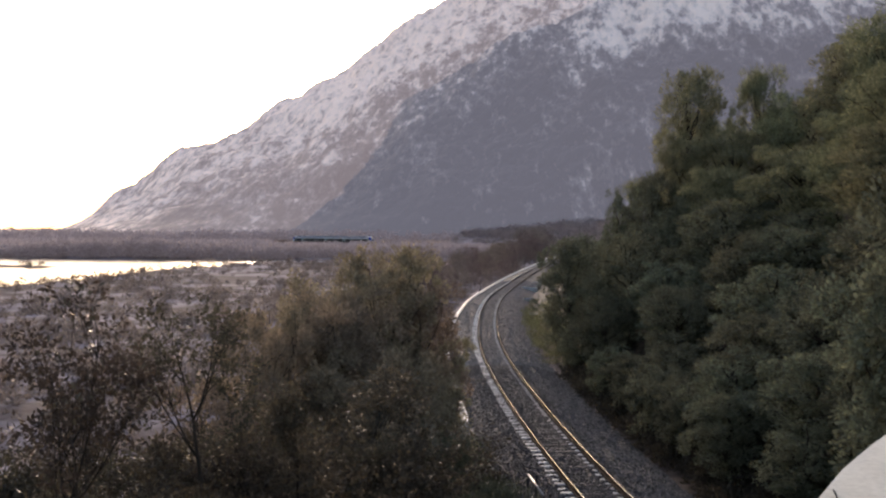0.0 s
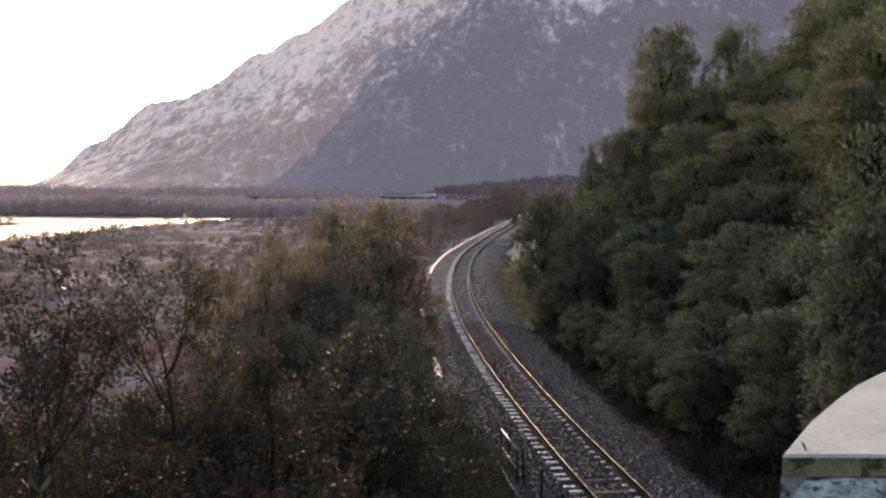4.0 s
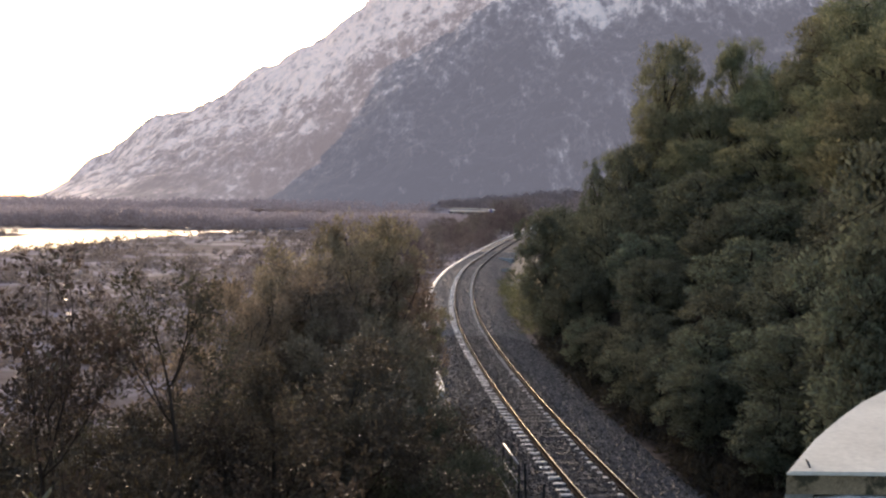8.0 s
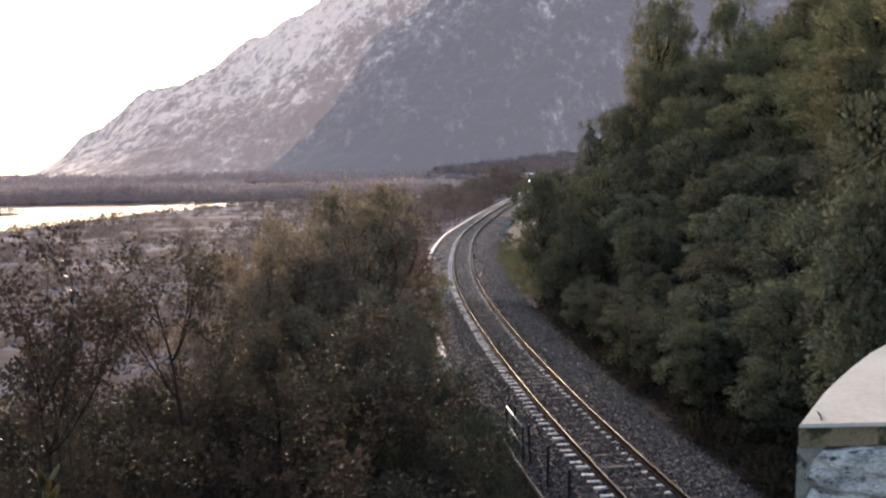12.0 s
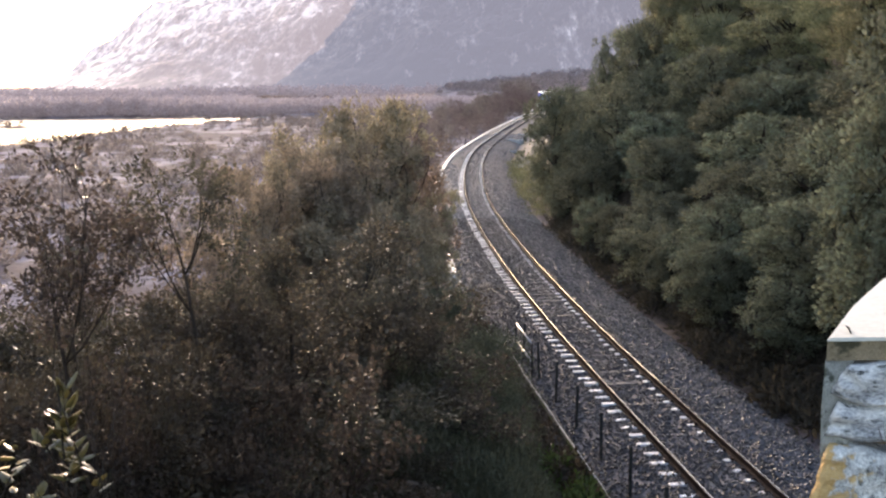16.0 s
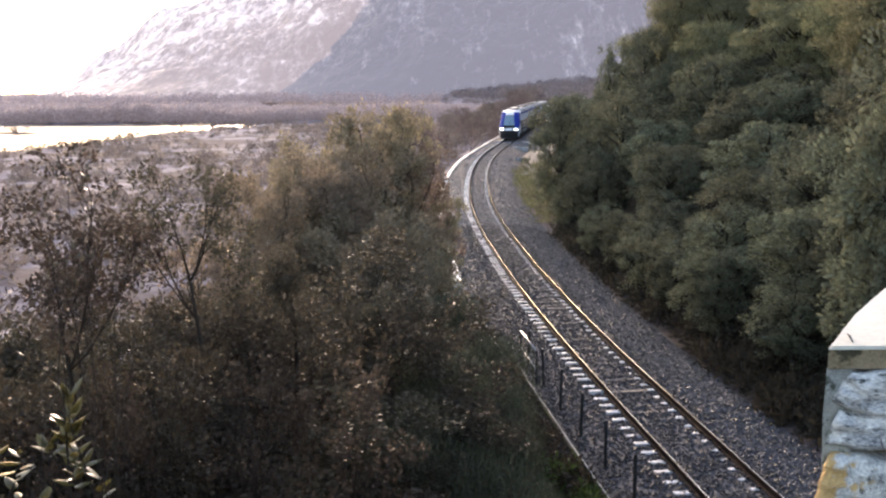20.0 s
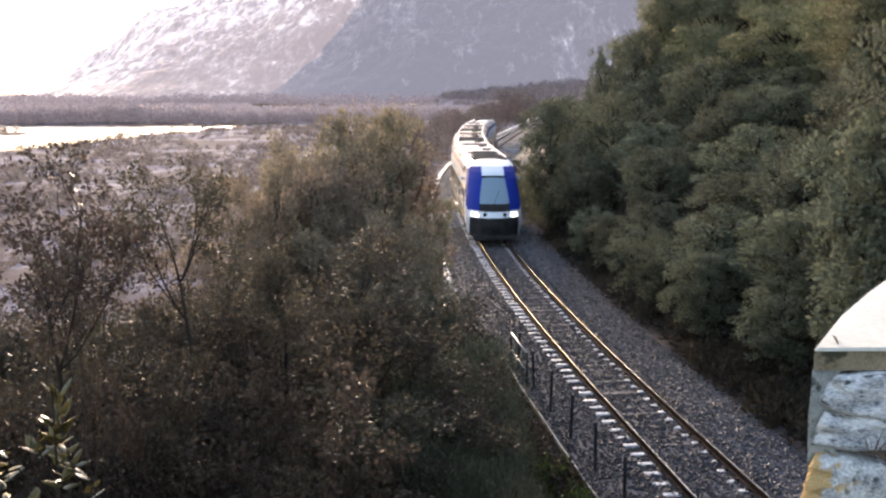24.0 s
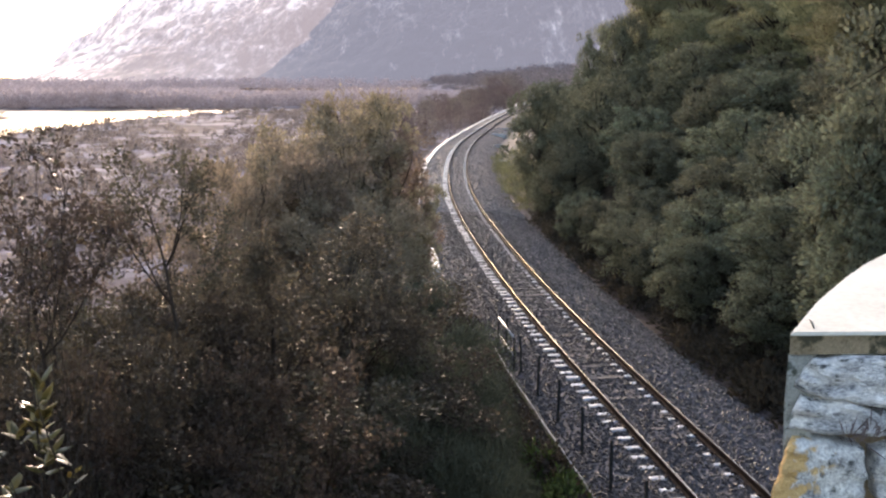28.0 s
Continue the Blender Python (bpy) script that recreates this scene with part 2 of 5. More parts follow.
WOODS_LEAF = leaf_mat("winter_wood_twigs", (0.13, 0.110, 0.116), (0.24, 0.205, 0.212), through_light=0.45)
NEAR_LEAF = leaf_mat("pale_green_leaf", (0.042, 0.039, 0.014), (0.105, 0.094, 0.034), rough=0.3, through_light=0.35, shift=0.15)
NEAR_LEAF.node_tree.nodes["Principled BSDF"].inputs["Specular IOR Level"].default_value = 0.5
LEFT_LEAF = leaf_mat("olive_brown_leaf", (0.150, 0.124, 0.085), (0.325, 0.270, 0.186), through_light=0.5)
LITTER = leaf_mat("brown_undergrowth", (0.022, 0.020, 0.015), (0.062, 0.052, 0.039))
TUFT_LEAF = leaf_mat("olive_tuft_leaf", (0.034, 0.029, 0.022), (0.090, 0.076, 0.056), rough=0.5, through_light=0.5)
MOSS = leaf_mat("mossy_green_plants", (0.028, 0.042, 0.014), (0.075, 0.100, 0.034))
GRASS = leaf_mat("verge_grass", (0.10, 0.10, 0.055), (0.23, 0.22, 0.12))
WATER = surf("river_water", (0.05, 0.055, 0.06), (0.08, 0.085, 0.09), scale=0.5, rough=0.32, bump=0.35, depth=0.05, spec=1.0)
ROAD = surf("road_asphalt", (0.035, 0.035, 0.035), (0.07, 0.07, 0.07), scale=2, rough=0.9, bump=0.4)


# ---- building helpers ----
def put(name, bm, material, parent=None, label="", smooth=False, at=None):
    """Link a bmesh as one mesh object, under a parent if one is given."""
    me = bpy.data.meshes.new(name)
    bm.to_mesh(me)
    bm.free()
    return link(name, me, material, parent, label, smooth, at)


def link(name, me, material, parent=None, label="", smooth=False, at=None):
    if not me.materials:
        me.materials.append(material)
    if smooth:
        me.polygons.foreach_set("use_smooth", [True] * len(me.polygons))
    ob = new(name, me)
    if parent:
        ob.parent = parent
    if at is not None:
        ob.matrix_basis = at
    if label:
        tagged(ob, label)
    return ob


def mesh(name, verts, faces):
    me = bpy.data.meshes.new(name)
    me.from_pydata([tuple(v) for v in verts], [], [tuple(f) for f in faces])
    me.update()
    return me


def box(bm, x0, x1, y0, y1, z0, z1, bevel=0.0):
    r = bmesh.ops.create_cube(bm, size=1.0, matrix=Matrix.Translation(((x0 + x1) / 2, (y0 + y1) / 2, (z0 + z1) / 2)) @ Matrix.Diagonal((x1 - x0, y1 - y0, z1 - z0, 1)))
    if bevel:
        es = list({e for v in r["verts"] for e in v.link_edges})
        bmesh.ops.bevel(bm, geom=es, offset=bevel, segments=2, affect="EDGES", profile=0.6)
    return bm


def tube(bm, a, b, r0, r1=None, sides=7):
    a, b = Vector(a), Vector(b)
    d = b - a
    m = Matrix.Translation((a + b) / 2) @ d.to_track_quat("Z", "Y").to_matrix().to_4x4()
    bmesh.ops.create_cone(bm, cap_ends=True, segments=sides, radius1=r0, radius2=r0 if r1 is None else r1, depth=d.length, matrix=m)
    return bm


def thing(name, label, category, group="", kind="", at=None):
    e = new(name)
    e.empty_display_size = 0.3
    if at is not None:
        e.matrix_basis = at
    return tagged(e, label, category, group, kind)


# ---- the line of the track ----
CONTROL = [(21.6, -120), (15, -60), (10.6, -20), (8.4, 0), (6.21, 19.8), (5.66, 24.5), (5.08, 30), (4.53, 35), (4.04, 42), (3.51, 50), (3.09, 59.7),
           (2.86, 67.6), (2.94, 78.7), (3.33, 90), (4.13, 104), (5.61, 120), (11.1, 158), (15.3, 184), (24.5, 236), (32, 290), (36, 340), (33, 395), (24, 445),
           (-3, 555), (-55, 625), (-150, 700)]
_c = np.array(CONTROL, float)
_d = np.r_[0, np.cumsum(np.hypot(*np.diff(_c, axis=0).T))]
_s = np.arange(0, _d[-1], 1.0)
_p = np.c_[np.interp(_s, _d, _c[:, 0]), np.interp(_s, _d, _c[:, 1])]
_k = np.exp(-0.5 * (np.arange(-18, 19) / 6.0) ** 2)
_k /= _k.sum()
LINE = _p.copy()
for _i in range(2):
    LINE[18:-18, _i] = np.convolve(_p[:, _i], _k, "valid")
ARC = np.r_[0, np.cumsum(np.hypot(*np.diff(LINE, axis=0).T))]


def fall(y):
    return -0.015 * max(0.0, y - 250)


def on_line(s, side=0.0, up=0.0):
    """A point beside the track at arc length s, and the heading there (towards larger s)."""
    x, y = np.interp(s, ARC, LINE[:, 0]), np.interp(s, ARC, LINE[:, 1])
    dx, dy = np.interp(s + 1, ARC, LINE[:, 0]) - np.interp(s - 1, ARC, LINE[:, 0]), np.interp(s + 1, ARC, LINE[:, 1]) - np.interp(s - 1, ARC, LINE[:, 1])
    n = math.hypot(dx, dy)
    dx, dy = dx / n, dy / n
    return Vector((x + dy * side, y - dx * side, up + fall(y))), math.atan2(dy, dx)


def sweep(name, profile, s0, s1, step, closed=True):
    """A strip or bar of the given (side, up) profile along the track."""
    verts, faces, n = [], [], len(profile)
    ss = np.arange(s0, s1 + step * 0.5, step)
    for s in ss:
        for a, b in profile:
            verts.append(on_line(s, a, b)[0])
    m = n if closed else n - 1
    for i in range(len(ss) - 1):
        for j in range(m):
            a, b = i * n + j, i * n + (j + 1) % n
            faces.append((a, b, b + n, a + n))
    if closed:
        faces.append(tuple(range(n - 1, -1, -1)))
        faces.append(tuple(range((len(ss) - 1) * n, len(ss) * n)))
    return mesh(name, verts, faces)


# ---- ground ----
def line_x(y):
    return float(np.interp(y, LINE[:, 1], LINE[:, 0])) if y < 560 else -3.0


def bump2(x, y, s):
    return noise.noise(Vector((x * s, y * s, 3.7)))


def land(x, y):
    """Height of the ground sheet."""
    d = x - line_x(y)
    base = -0.75 + fall(max(y, 0))
    if d > 3.6:
        z = base + min(0.5 + 0.42 * (d - 3.6), 55 + 0.02 * d) * min(1.0, (d - 3.6) / 3) + bump2(x, y, 0.12) * min(1.6, 0.25 * (d - 3.6))
        return z * (1 if y < 180 else max(0.12, 1 - (y - 180) / 120))
    if d < -3.0:
        k = -3.0 - d
        z = max(base - 0.55 * k, min(-2.4, base))
        if k > 6 and y < 400:
            z -= min(1.7, (k - 6) * 0.035)
        z += bump2(x, y, 0.11) * min(0.5, 0.06 * k) + bump2(x, y, 0.5) * min(0.12, 0.02 * k)
        near = -82 + (y - 189) * 0.16 + max(0, y - 269) * 0.2 + bump2(x, y, 0.03) * 3
        if 165 < y < 336 and x < near:
            z -= 1.6 * min(1.0, (near - x) / 6) * min(1.0, (y - 165) / 30) * min(1.0, (336 - y) / 5)
        if 260 < y < 294 and x < -101:
            z = max(z, -5.0 + 0.6 * min(1.0, (-101 - x) / 8, (y - 260) / 8, (294 - y) / 8))
        return z
    return base


verts, faces = [], []
rings = [0.0] + [1.5 * 1.062 ** i for i in range(133)]
NA = 300
az = []
for i in range(NA):
    u = i / NA * 2 - 1
    az.append(math.pi * (0.22 * u + 0.78 * u ** 3))
for r in rings[1:]:
    for a in az:
        x, y = r * math.sin(a), r * math.cos(a)
        verts.append((x, y, land(x, y)))
n = len(rings) - 1
for i in range(n - 1):
    for j in range(NA):
        k = (j + 1) % NA
        faces.append((i * NA + j, i * NA + k, (i + 1) * NA + k, (i + 1) * NA + j))
verts.append((0, 0, land(0, 0)))
for j in range(NA):
    faces.append((j, len(verts) - 1, (j + 1) % NA))
ground_mesh = mesh("ground", verts, faces)
# Also covers the bank by the culvert, where it paints the deep shade.
litter_shade = ground_mesh.attributes.new("litter_shade", "FLOAT", "POINT")
litter_shade.data.foreach_set("value", [min(1.0, max(0.0, (x - line_x(y) - 2.9) / 1.2, (-2.6 - x + line_x(y)) / 0.6 if y < 44 and x > -9 else 0.0)) if 0 < y < 300 else 0.0 for x, y, z in verts])
tagged(link("ground", ground_mesh, GROUND, smooth=True), "grey gravel flood plain with brown scrub patches", "ground", kind="structure")

bm = bmesh.new()
bmesh.ops.create_grid(bm, x_segments=2, y_segments=2, size=1, matrix=Matrix.Translation((-335, 250, -4.75)) @ Matrix.Diagonal((305, 95, 1, 1)))
tagged(put("water", bm, WATER), "bright calm river reflecting the pale sky", "river", kind="structure")

# ---- mountain ----
RIDGE = [(-60, -1.3), (-26, -1.4), (-23.4, -1.15), (-21.4, -0.8), (-20.1, -0.45), (-19.3, -0.1), (-18.5, 0.4), (-16.8, 1.7), (-15.1, 3.05), (-14.2, 3.5), (-12.1, 4.5), (-10, 5.75), (-7.9, 6.9), (-6.1, 8.0), (-3.7, 9.8), (-1.8, 11.0), (0, 12.1), (4, 14.3), (9, 16.6), (14, 18), (22, 18.5), (32, 17), (60, 12)]
SPUR = [(-11.5, -2.5), (-9.9, -0.3), (-7.3, 2.9), (-4.9, 4.6), (-1.8, 7.0), (1.9, 9.1), (5, 10.4), (8, 12), (12, 13.4), (22, 15), (40, 14)]


def slope(name, a0, a1, steps, crest, foot, top, far, table, power, rough, cover):
    """A mountainside that climbs from its foot to the crest given as angles seen from the bridge.
    cover tells how pale the slope is, from bare rock and painted haze, by azimuth and by degrees below the crest."""
    verts, faces, bare, R = [], [], [], 120
    xs, ys = [p[0] for p in table], [p[1] for p in table]
    for i in range(steps + 1):
        a = a0 + (a1 - a0) * i / steps
        edge = float(np.interp(a, xs, ys))
        h = max(0.0, 8.4 + crest * math.tan(radians(edge)) + 5)
        for j in range(R + 1):
            r = foot + (far - foot) * j / R
            z = h * max(0.0, min(1.0, (r - foot) / (crest - foot))) ** power
            if r > crest:
                z = h - (r - crest) * top
            x, y = r * math.sin(radians(a)), r * math.cos(radians(a))
            w = min(1.0, max(0.0, z / 35))
            v = Vector((x * 0.010, y * 0.007, z * 0.010))
            q = Vector((x, y * 0.45, z))
            z += w * rough * (7 * noise.fractal(v, 0.8, 2.1, 4) + 4.2 * noise.noise(q * 0.03) + 3.4 * abs(noise.noise(q * 0.06)) + 1.6 * noise.noise(q * 0.13) + 1.1 * noise.noise(q * 0.31))
            verts.append((x, y, z - 4.6))
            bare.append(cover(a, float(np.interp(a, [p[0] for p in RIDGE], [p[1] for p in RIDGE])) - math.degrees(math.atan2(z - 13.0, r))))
    for i in range(steps):
        for j in range(R):
            k = i * (R + 1) + j
            faces.append((k, k + R + 1, k + R + 2, k + 1))
    me = mesh(name, verts, faces)
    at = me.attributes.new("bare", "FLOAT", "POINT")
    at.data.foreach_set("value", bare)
    return me


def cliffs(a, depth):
    """Bare limestone in a belt along the crest and low on the sunny end, woods between; the paling upwards also stands
    in for haze.
    """
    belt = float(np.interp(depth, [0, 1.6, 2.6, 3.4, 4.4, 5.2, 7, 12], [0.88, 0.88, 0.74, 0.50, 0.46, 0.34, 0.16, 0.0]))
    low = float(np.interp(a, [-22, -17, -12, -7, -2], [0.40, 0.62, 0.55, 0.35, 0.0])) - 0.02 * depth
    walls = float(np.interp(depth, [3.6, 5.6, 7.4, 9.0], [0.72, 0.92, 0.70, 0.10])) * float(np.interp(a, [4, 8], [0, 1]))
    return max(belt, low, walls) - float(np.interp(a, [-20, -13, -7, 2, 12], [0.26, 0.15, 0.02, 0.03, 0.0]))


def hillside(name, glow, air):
    """Dark woods, brown scrub and pale limestone, as bare as the slope is there, with the haze of kilometres of air put
    into colour and emission.
    """
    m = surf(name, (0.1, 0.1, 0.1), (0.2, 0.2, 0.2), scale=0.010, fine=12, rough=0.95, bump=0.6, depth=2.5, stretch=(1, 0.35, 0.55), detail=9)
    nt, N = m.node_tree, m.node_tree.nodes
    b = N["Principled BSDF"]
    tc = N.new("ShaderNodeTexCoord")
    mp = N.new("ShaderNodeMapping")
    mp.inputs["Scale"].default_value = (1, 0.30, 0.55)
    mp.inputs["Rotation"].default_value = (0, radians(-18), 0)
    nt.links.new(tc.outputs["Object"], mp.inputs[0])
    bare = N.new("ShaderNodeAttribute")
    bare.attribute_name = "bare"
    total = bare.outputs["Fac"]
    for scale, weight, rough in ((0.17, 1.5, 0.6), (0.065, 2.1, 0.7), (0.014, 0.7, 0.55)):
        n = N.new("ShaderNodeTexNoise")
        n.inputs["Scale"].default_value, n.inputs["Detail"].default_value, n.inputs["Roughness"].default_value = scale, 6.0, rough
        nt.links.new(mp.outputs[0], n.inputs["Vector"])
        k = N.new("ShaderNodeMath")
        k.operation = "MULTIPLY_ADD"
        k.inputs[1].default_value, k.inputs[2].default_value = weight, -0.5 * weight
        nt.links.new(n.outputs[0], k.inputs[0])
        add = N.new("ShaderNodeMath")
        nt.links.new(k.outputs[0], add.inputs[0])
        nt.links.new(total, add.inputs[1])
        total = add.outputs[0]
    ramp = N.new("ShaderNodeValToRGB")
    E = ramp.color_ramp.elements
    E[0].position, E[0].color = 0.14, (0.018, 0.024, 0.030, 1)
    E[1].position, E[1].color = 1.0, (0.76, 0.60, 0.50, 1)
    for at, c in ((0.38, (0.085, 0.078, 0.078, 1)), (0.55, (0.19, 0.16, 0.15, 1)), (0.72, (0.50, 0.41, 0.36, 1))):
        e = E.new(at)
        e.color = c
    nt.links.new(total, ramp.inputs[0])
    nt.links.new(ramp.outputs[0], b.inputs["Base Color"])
    # Even glow added as haze; the slope itself gives off no light.
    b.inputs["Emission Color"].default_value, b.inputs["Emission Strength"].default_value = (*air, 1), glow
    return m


# Warmer, stronger haze glow on the far hill; bluer, weaker on the shaded spur.
FAR_HILL = hillside("hazed_limestone_and_scrub", 0.104, (0.83, 0.765, 0.84))
SPUR_HILL = hillside("hazed_limestone_and_woods", 0.069, (0.725, 0.765, 0.97))
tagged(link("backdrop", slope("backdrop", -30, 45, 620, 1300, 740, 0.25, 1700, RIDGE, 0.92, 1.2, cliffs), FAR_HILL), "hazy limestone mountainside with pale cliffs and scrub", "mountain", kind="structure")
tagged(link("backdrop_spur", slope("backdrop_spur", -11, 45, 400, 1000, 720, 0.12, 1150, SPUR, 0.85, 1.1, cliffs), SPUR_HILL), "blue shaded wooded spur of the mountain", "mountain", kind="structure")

# ---- railway ----
def railway():
    bed = sweep("ballast_bed", [(-3.5, -0.95), (-2.85, -0.48), (-1.9, -0.235), (-1.15, -0.192), (0, -0.215), (1.15, -0.192), (1.9, -0.235), (3.0, -0.55), (4.2, -1.0)], 60, 760, 2.0, closed=False)
    tagged(link("ballast_bed", bed, BALLAST, smooth=True), "grey crushed stone ballast bed under the single track", "ballast", kind="structure")
    track = thing("railway_track", "single curved railway track with steel rails on concrete sleepers", "railway track", kind="structure")
    foot = [(-0.075, -0.17), (0.075, -0.17), (0.075, -0.155), (0.012, -0.135), (0.012, -0.042), (0.034, -0.036), (0.036, -0.006), (-0.036, -0.006), (-0.036, -0.036), (-0.012, -0.042), (-0.012, -0.135), (-0.075, -0.155)]
    head = [(-0.011, -0.006), (0.011, -0.006), (0.007, 0.0), (-0.007, 0.0)]
    for side in (-0.7525, 0.7525):
        r = link("rail", sweep("rail", [(side + a, b) for a, b in foot], 100, 420, 1.0), RAIL_SIDE, track, "rusty steel rail")
        link("rail_head", sweep("rail_head", [(side + a, b) for a, b in head], 100, 420, 1.0), RAIL_TOP, r, "polished steel running surface")
    return track


TRACK = railway()


# ---- trees ----
def cards(rng, centres, radii, count, size, aspect=0.5, up=0.0, hang=0.0):
    """Leaf blades scattered through blobs, more of them towards the blobs' outsides."""
    V, F = [], []
    tot = sum(r ** 2 for r in radii)
    C = np.array(centres)
    idx = rng.choice(len(centres), count, p=np.array([r ** 2 for r in radii]) / tot)
    d = rng.normal(size=(count, 3))
    d /= np.linalg.norm(d, axis=1)[:, None]
    rad = np.array(radii)[idx] * rng.uniform(0.15, 1.0, count) ** 0.45 * rng.uniform(0.75, 1.25, count)
    pos = C[idx] + d * rad[:, None] * np.array([1, 1, 0.8])
    a = rng.normal(size=(count, 3)) * 0.9 + d * 0.7 + np.array([0, 0, up])
    a /= np.linalg.norm(a, axis=1)[:, None]
    b = np.cross(a, rng.normal(size=(count, 3)))
    b /= np.linalg.norm(b, axis=1)[:, None] + 1e-9
    L = size * rng.uniform(0.6, 1.35, count)
    a *= L[:, None]
    b *= (L * aspect * 0.5)[:, None]
    q = np.stack([pos, pos + a * 0.5 + b, pos + a, pos + a * 0.5 - b], 1).reshape(-1, 3)
    f = np.arange(count * 4).reshape(-1, 4)
    return q, f


def pipe(bm, points, radii, sides=6):
    """One continuous round bar through the points."""
    rings = []
    for i, p in enumerate(points):
        d = (points[min(i + 1, len(points) - 1)] - points[max(i - 1, 0)]).normalized()
        a = d.orthogonal().normalized()
        b = d.cross(a)
        rings.append([bm.verts.new(p + (a * math.cos(6.2832 * k / sides) + b * math.sin(6.2832 * k / sides)) * radii[i]) for k in range(sides)])
    for r0, r1 in zip(rings, rings[1:]):
        c = min(range(sides), key=lambda k: (r1[k].co - r0[0].co).length)
        for k in range(sides):
            bm.faces.new((r0[k], r0[(k + 1) % sides], r1[(k + 1 + c) % sides], r1[(k + c) % sides]))
    bm.faces.new(rings[0][::-1])
    bm.faces.new(rings[-1])


def limb(bm, rng, a, b, r0, r1, bend=0.15, parts=4):
    a, b = Vector(a), Vector(b)
    L = (b - a).length
    pts = [a.lerp(b, i / parts) + (Vector(rng.normal(size=3) * bend * L / parts) if 0 < i < parts else Vector()) for i in range(parts + 1)]
    pipe(bm, pts, [r0 + (r1 - r0) * i / parts for i in range(parts + 1)])


def make_tree(name, label, category, seed, height, radius, base, blobs, leaves, size, leaf, trunk=0.16, aspect=0.5, style="oak", group="", up=0.0):
    rng = np.random.default_rng(seed)
    t = thing(name, label, category, group)
    centres, radii = [], []
    bm = bmesh.new()
    top = Vector((rng.normal() * 0.04 * height, rng.normal() * 0.04 * height, height * (0.93 if style == "slim" else 0.8)))
    limb(bm, rng, (0, 0, -0.4), top, trunk, trunk * 0.25, 0.12, 6)
    put("trunk", bm, BARK, t, "dark rough bark", smooth=True)
    bm = bmesh.new()
    for i in range(blobs):
        u = (i + 0.5) / blobs
        ang = i * 2.39996 + rng.uniform(-0.5, 0.5)
        z = base + (height - base) * (u ** 0.8)
        if style == "slim":
            w = radius * math.sin(math.pi * min(0.97, 0.2 + 0.75 * u)) * rng.uniform(0.3, 1.0)
            rr = radius * rng.uniform(0.2, 0.42)
        elif style == "broom":
            w = radius * (1 - 0.7 * u) * rng.uniform(0.2, 0.9)
            rr = radius * rng.uniform(0.3, 0.5)
        else:
            egg = 0.55 + 0.45 * u / 0.4 if u < 0.4 else math.sqrt(max(0.0, 1 - ((u - 0.4) / 0.6) ** 2))
            w = radius * egg * rng.uniform(0.3, 1.12)
            rr = radius * rng.uniform(0.10, 0.36)
            z = base + (height - base) * u
        c = Vector((w * math.cos(ang), w * math.sin(ang), min(z, height - rr * 0.7)))
        centres.append(c)
        radii.append(rr)
        start = top.lerp(Vector((0, 0, 0)), 1 - min(0.95, max(0.18, c.z / height - 0.16)))
        if i % 2 == 0 or style == "slim":
            limb(bm, rng, start, c, trunk * 0.32, trunk * 0.08, 0.2, 3)
            for _ in range(2):
                limb(bm, rng, c, c + Vector(rng.normal(size=3) * rr * 0.75), trunk * 0.09, trunk * 0.03, 0.2, 2)
    tagged(put("branch_work", bm, BARK, t, smooth=True), kind="stuff")
    q, f = cards(rng, centres, radii, leaves, size, aspect, up)
    tagged(link("crown", mesh("crown", q, f), leaf, t), kind="stuff")
    return t


def plant(src, x, y, scale=1.0, turn=0.0, z=None, tall=1.0):
    z = land(x, y) - 0.05 if z is None else z
    m = pose(x, y, z, 0, 0, turn) @ Matrix.Diagonal((scale, scale, scale * tall, 1))
    if not src.get("used"):
        src["used"] = 1
        src.matrix_basis = m
        return src
    return copy_thing_scaled(src, m)


def copy_thing_scaled(src, m):
    keep = src.scale.copy()
    src.scale = (1, 1, 1)
    c = copy_thing(src, m)
    src.scale = keep
    return c


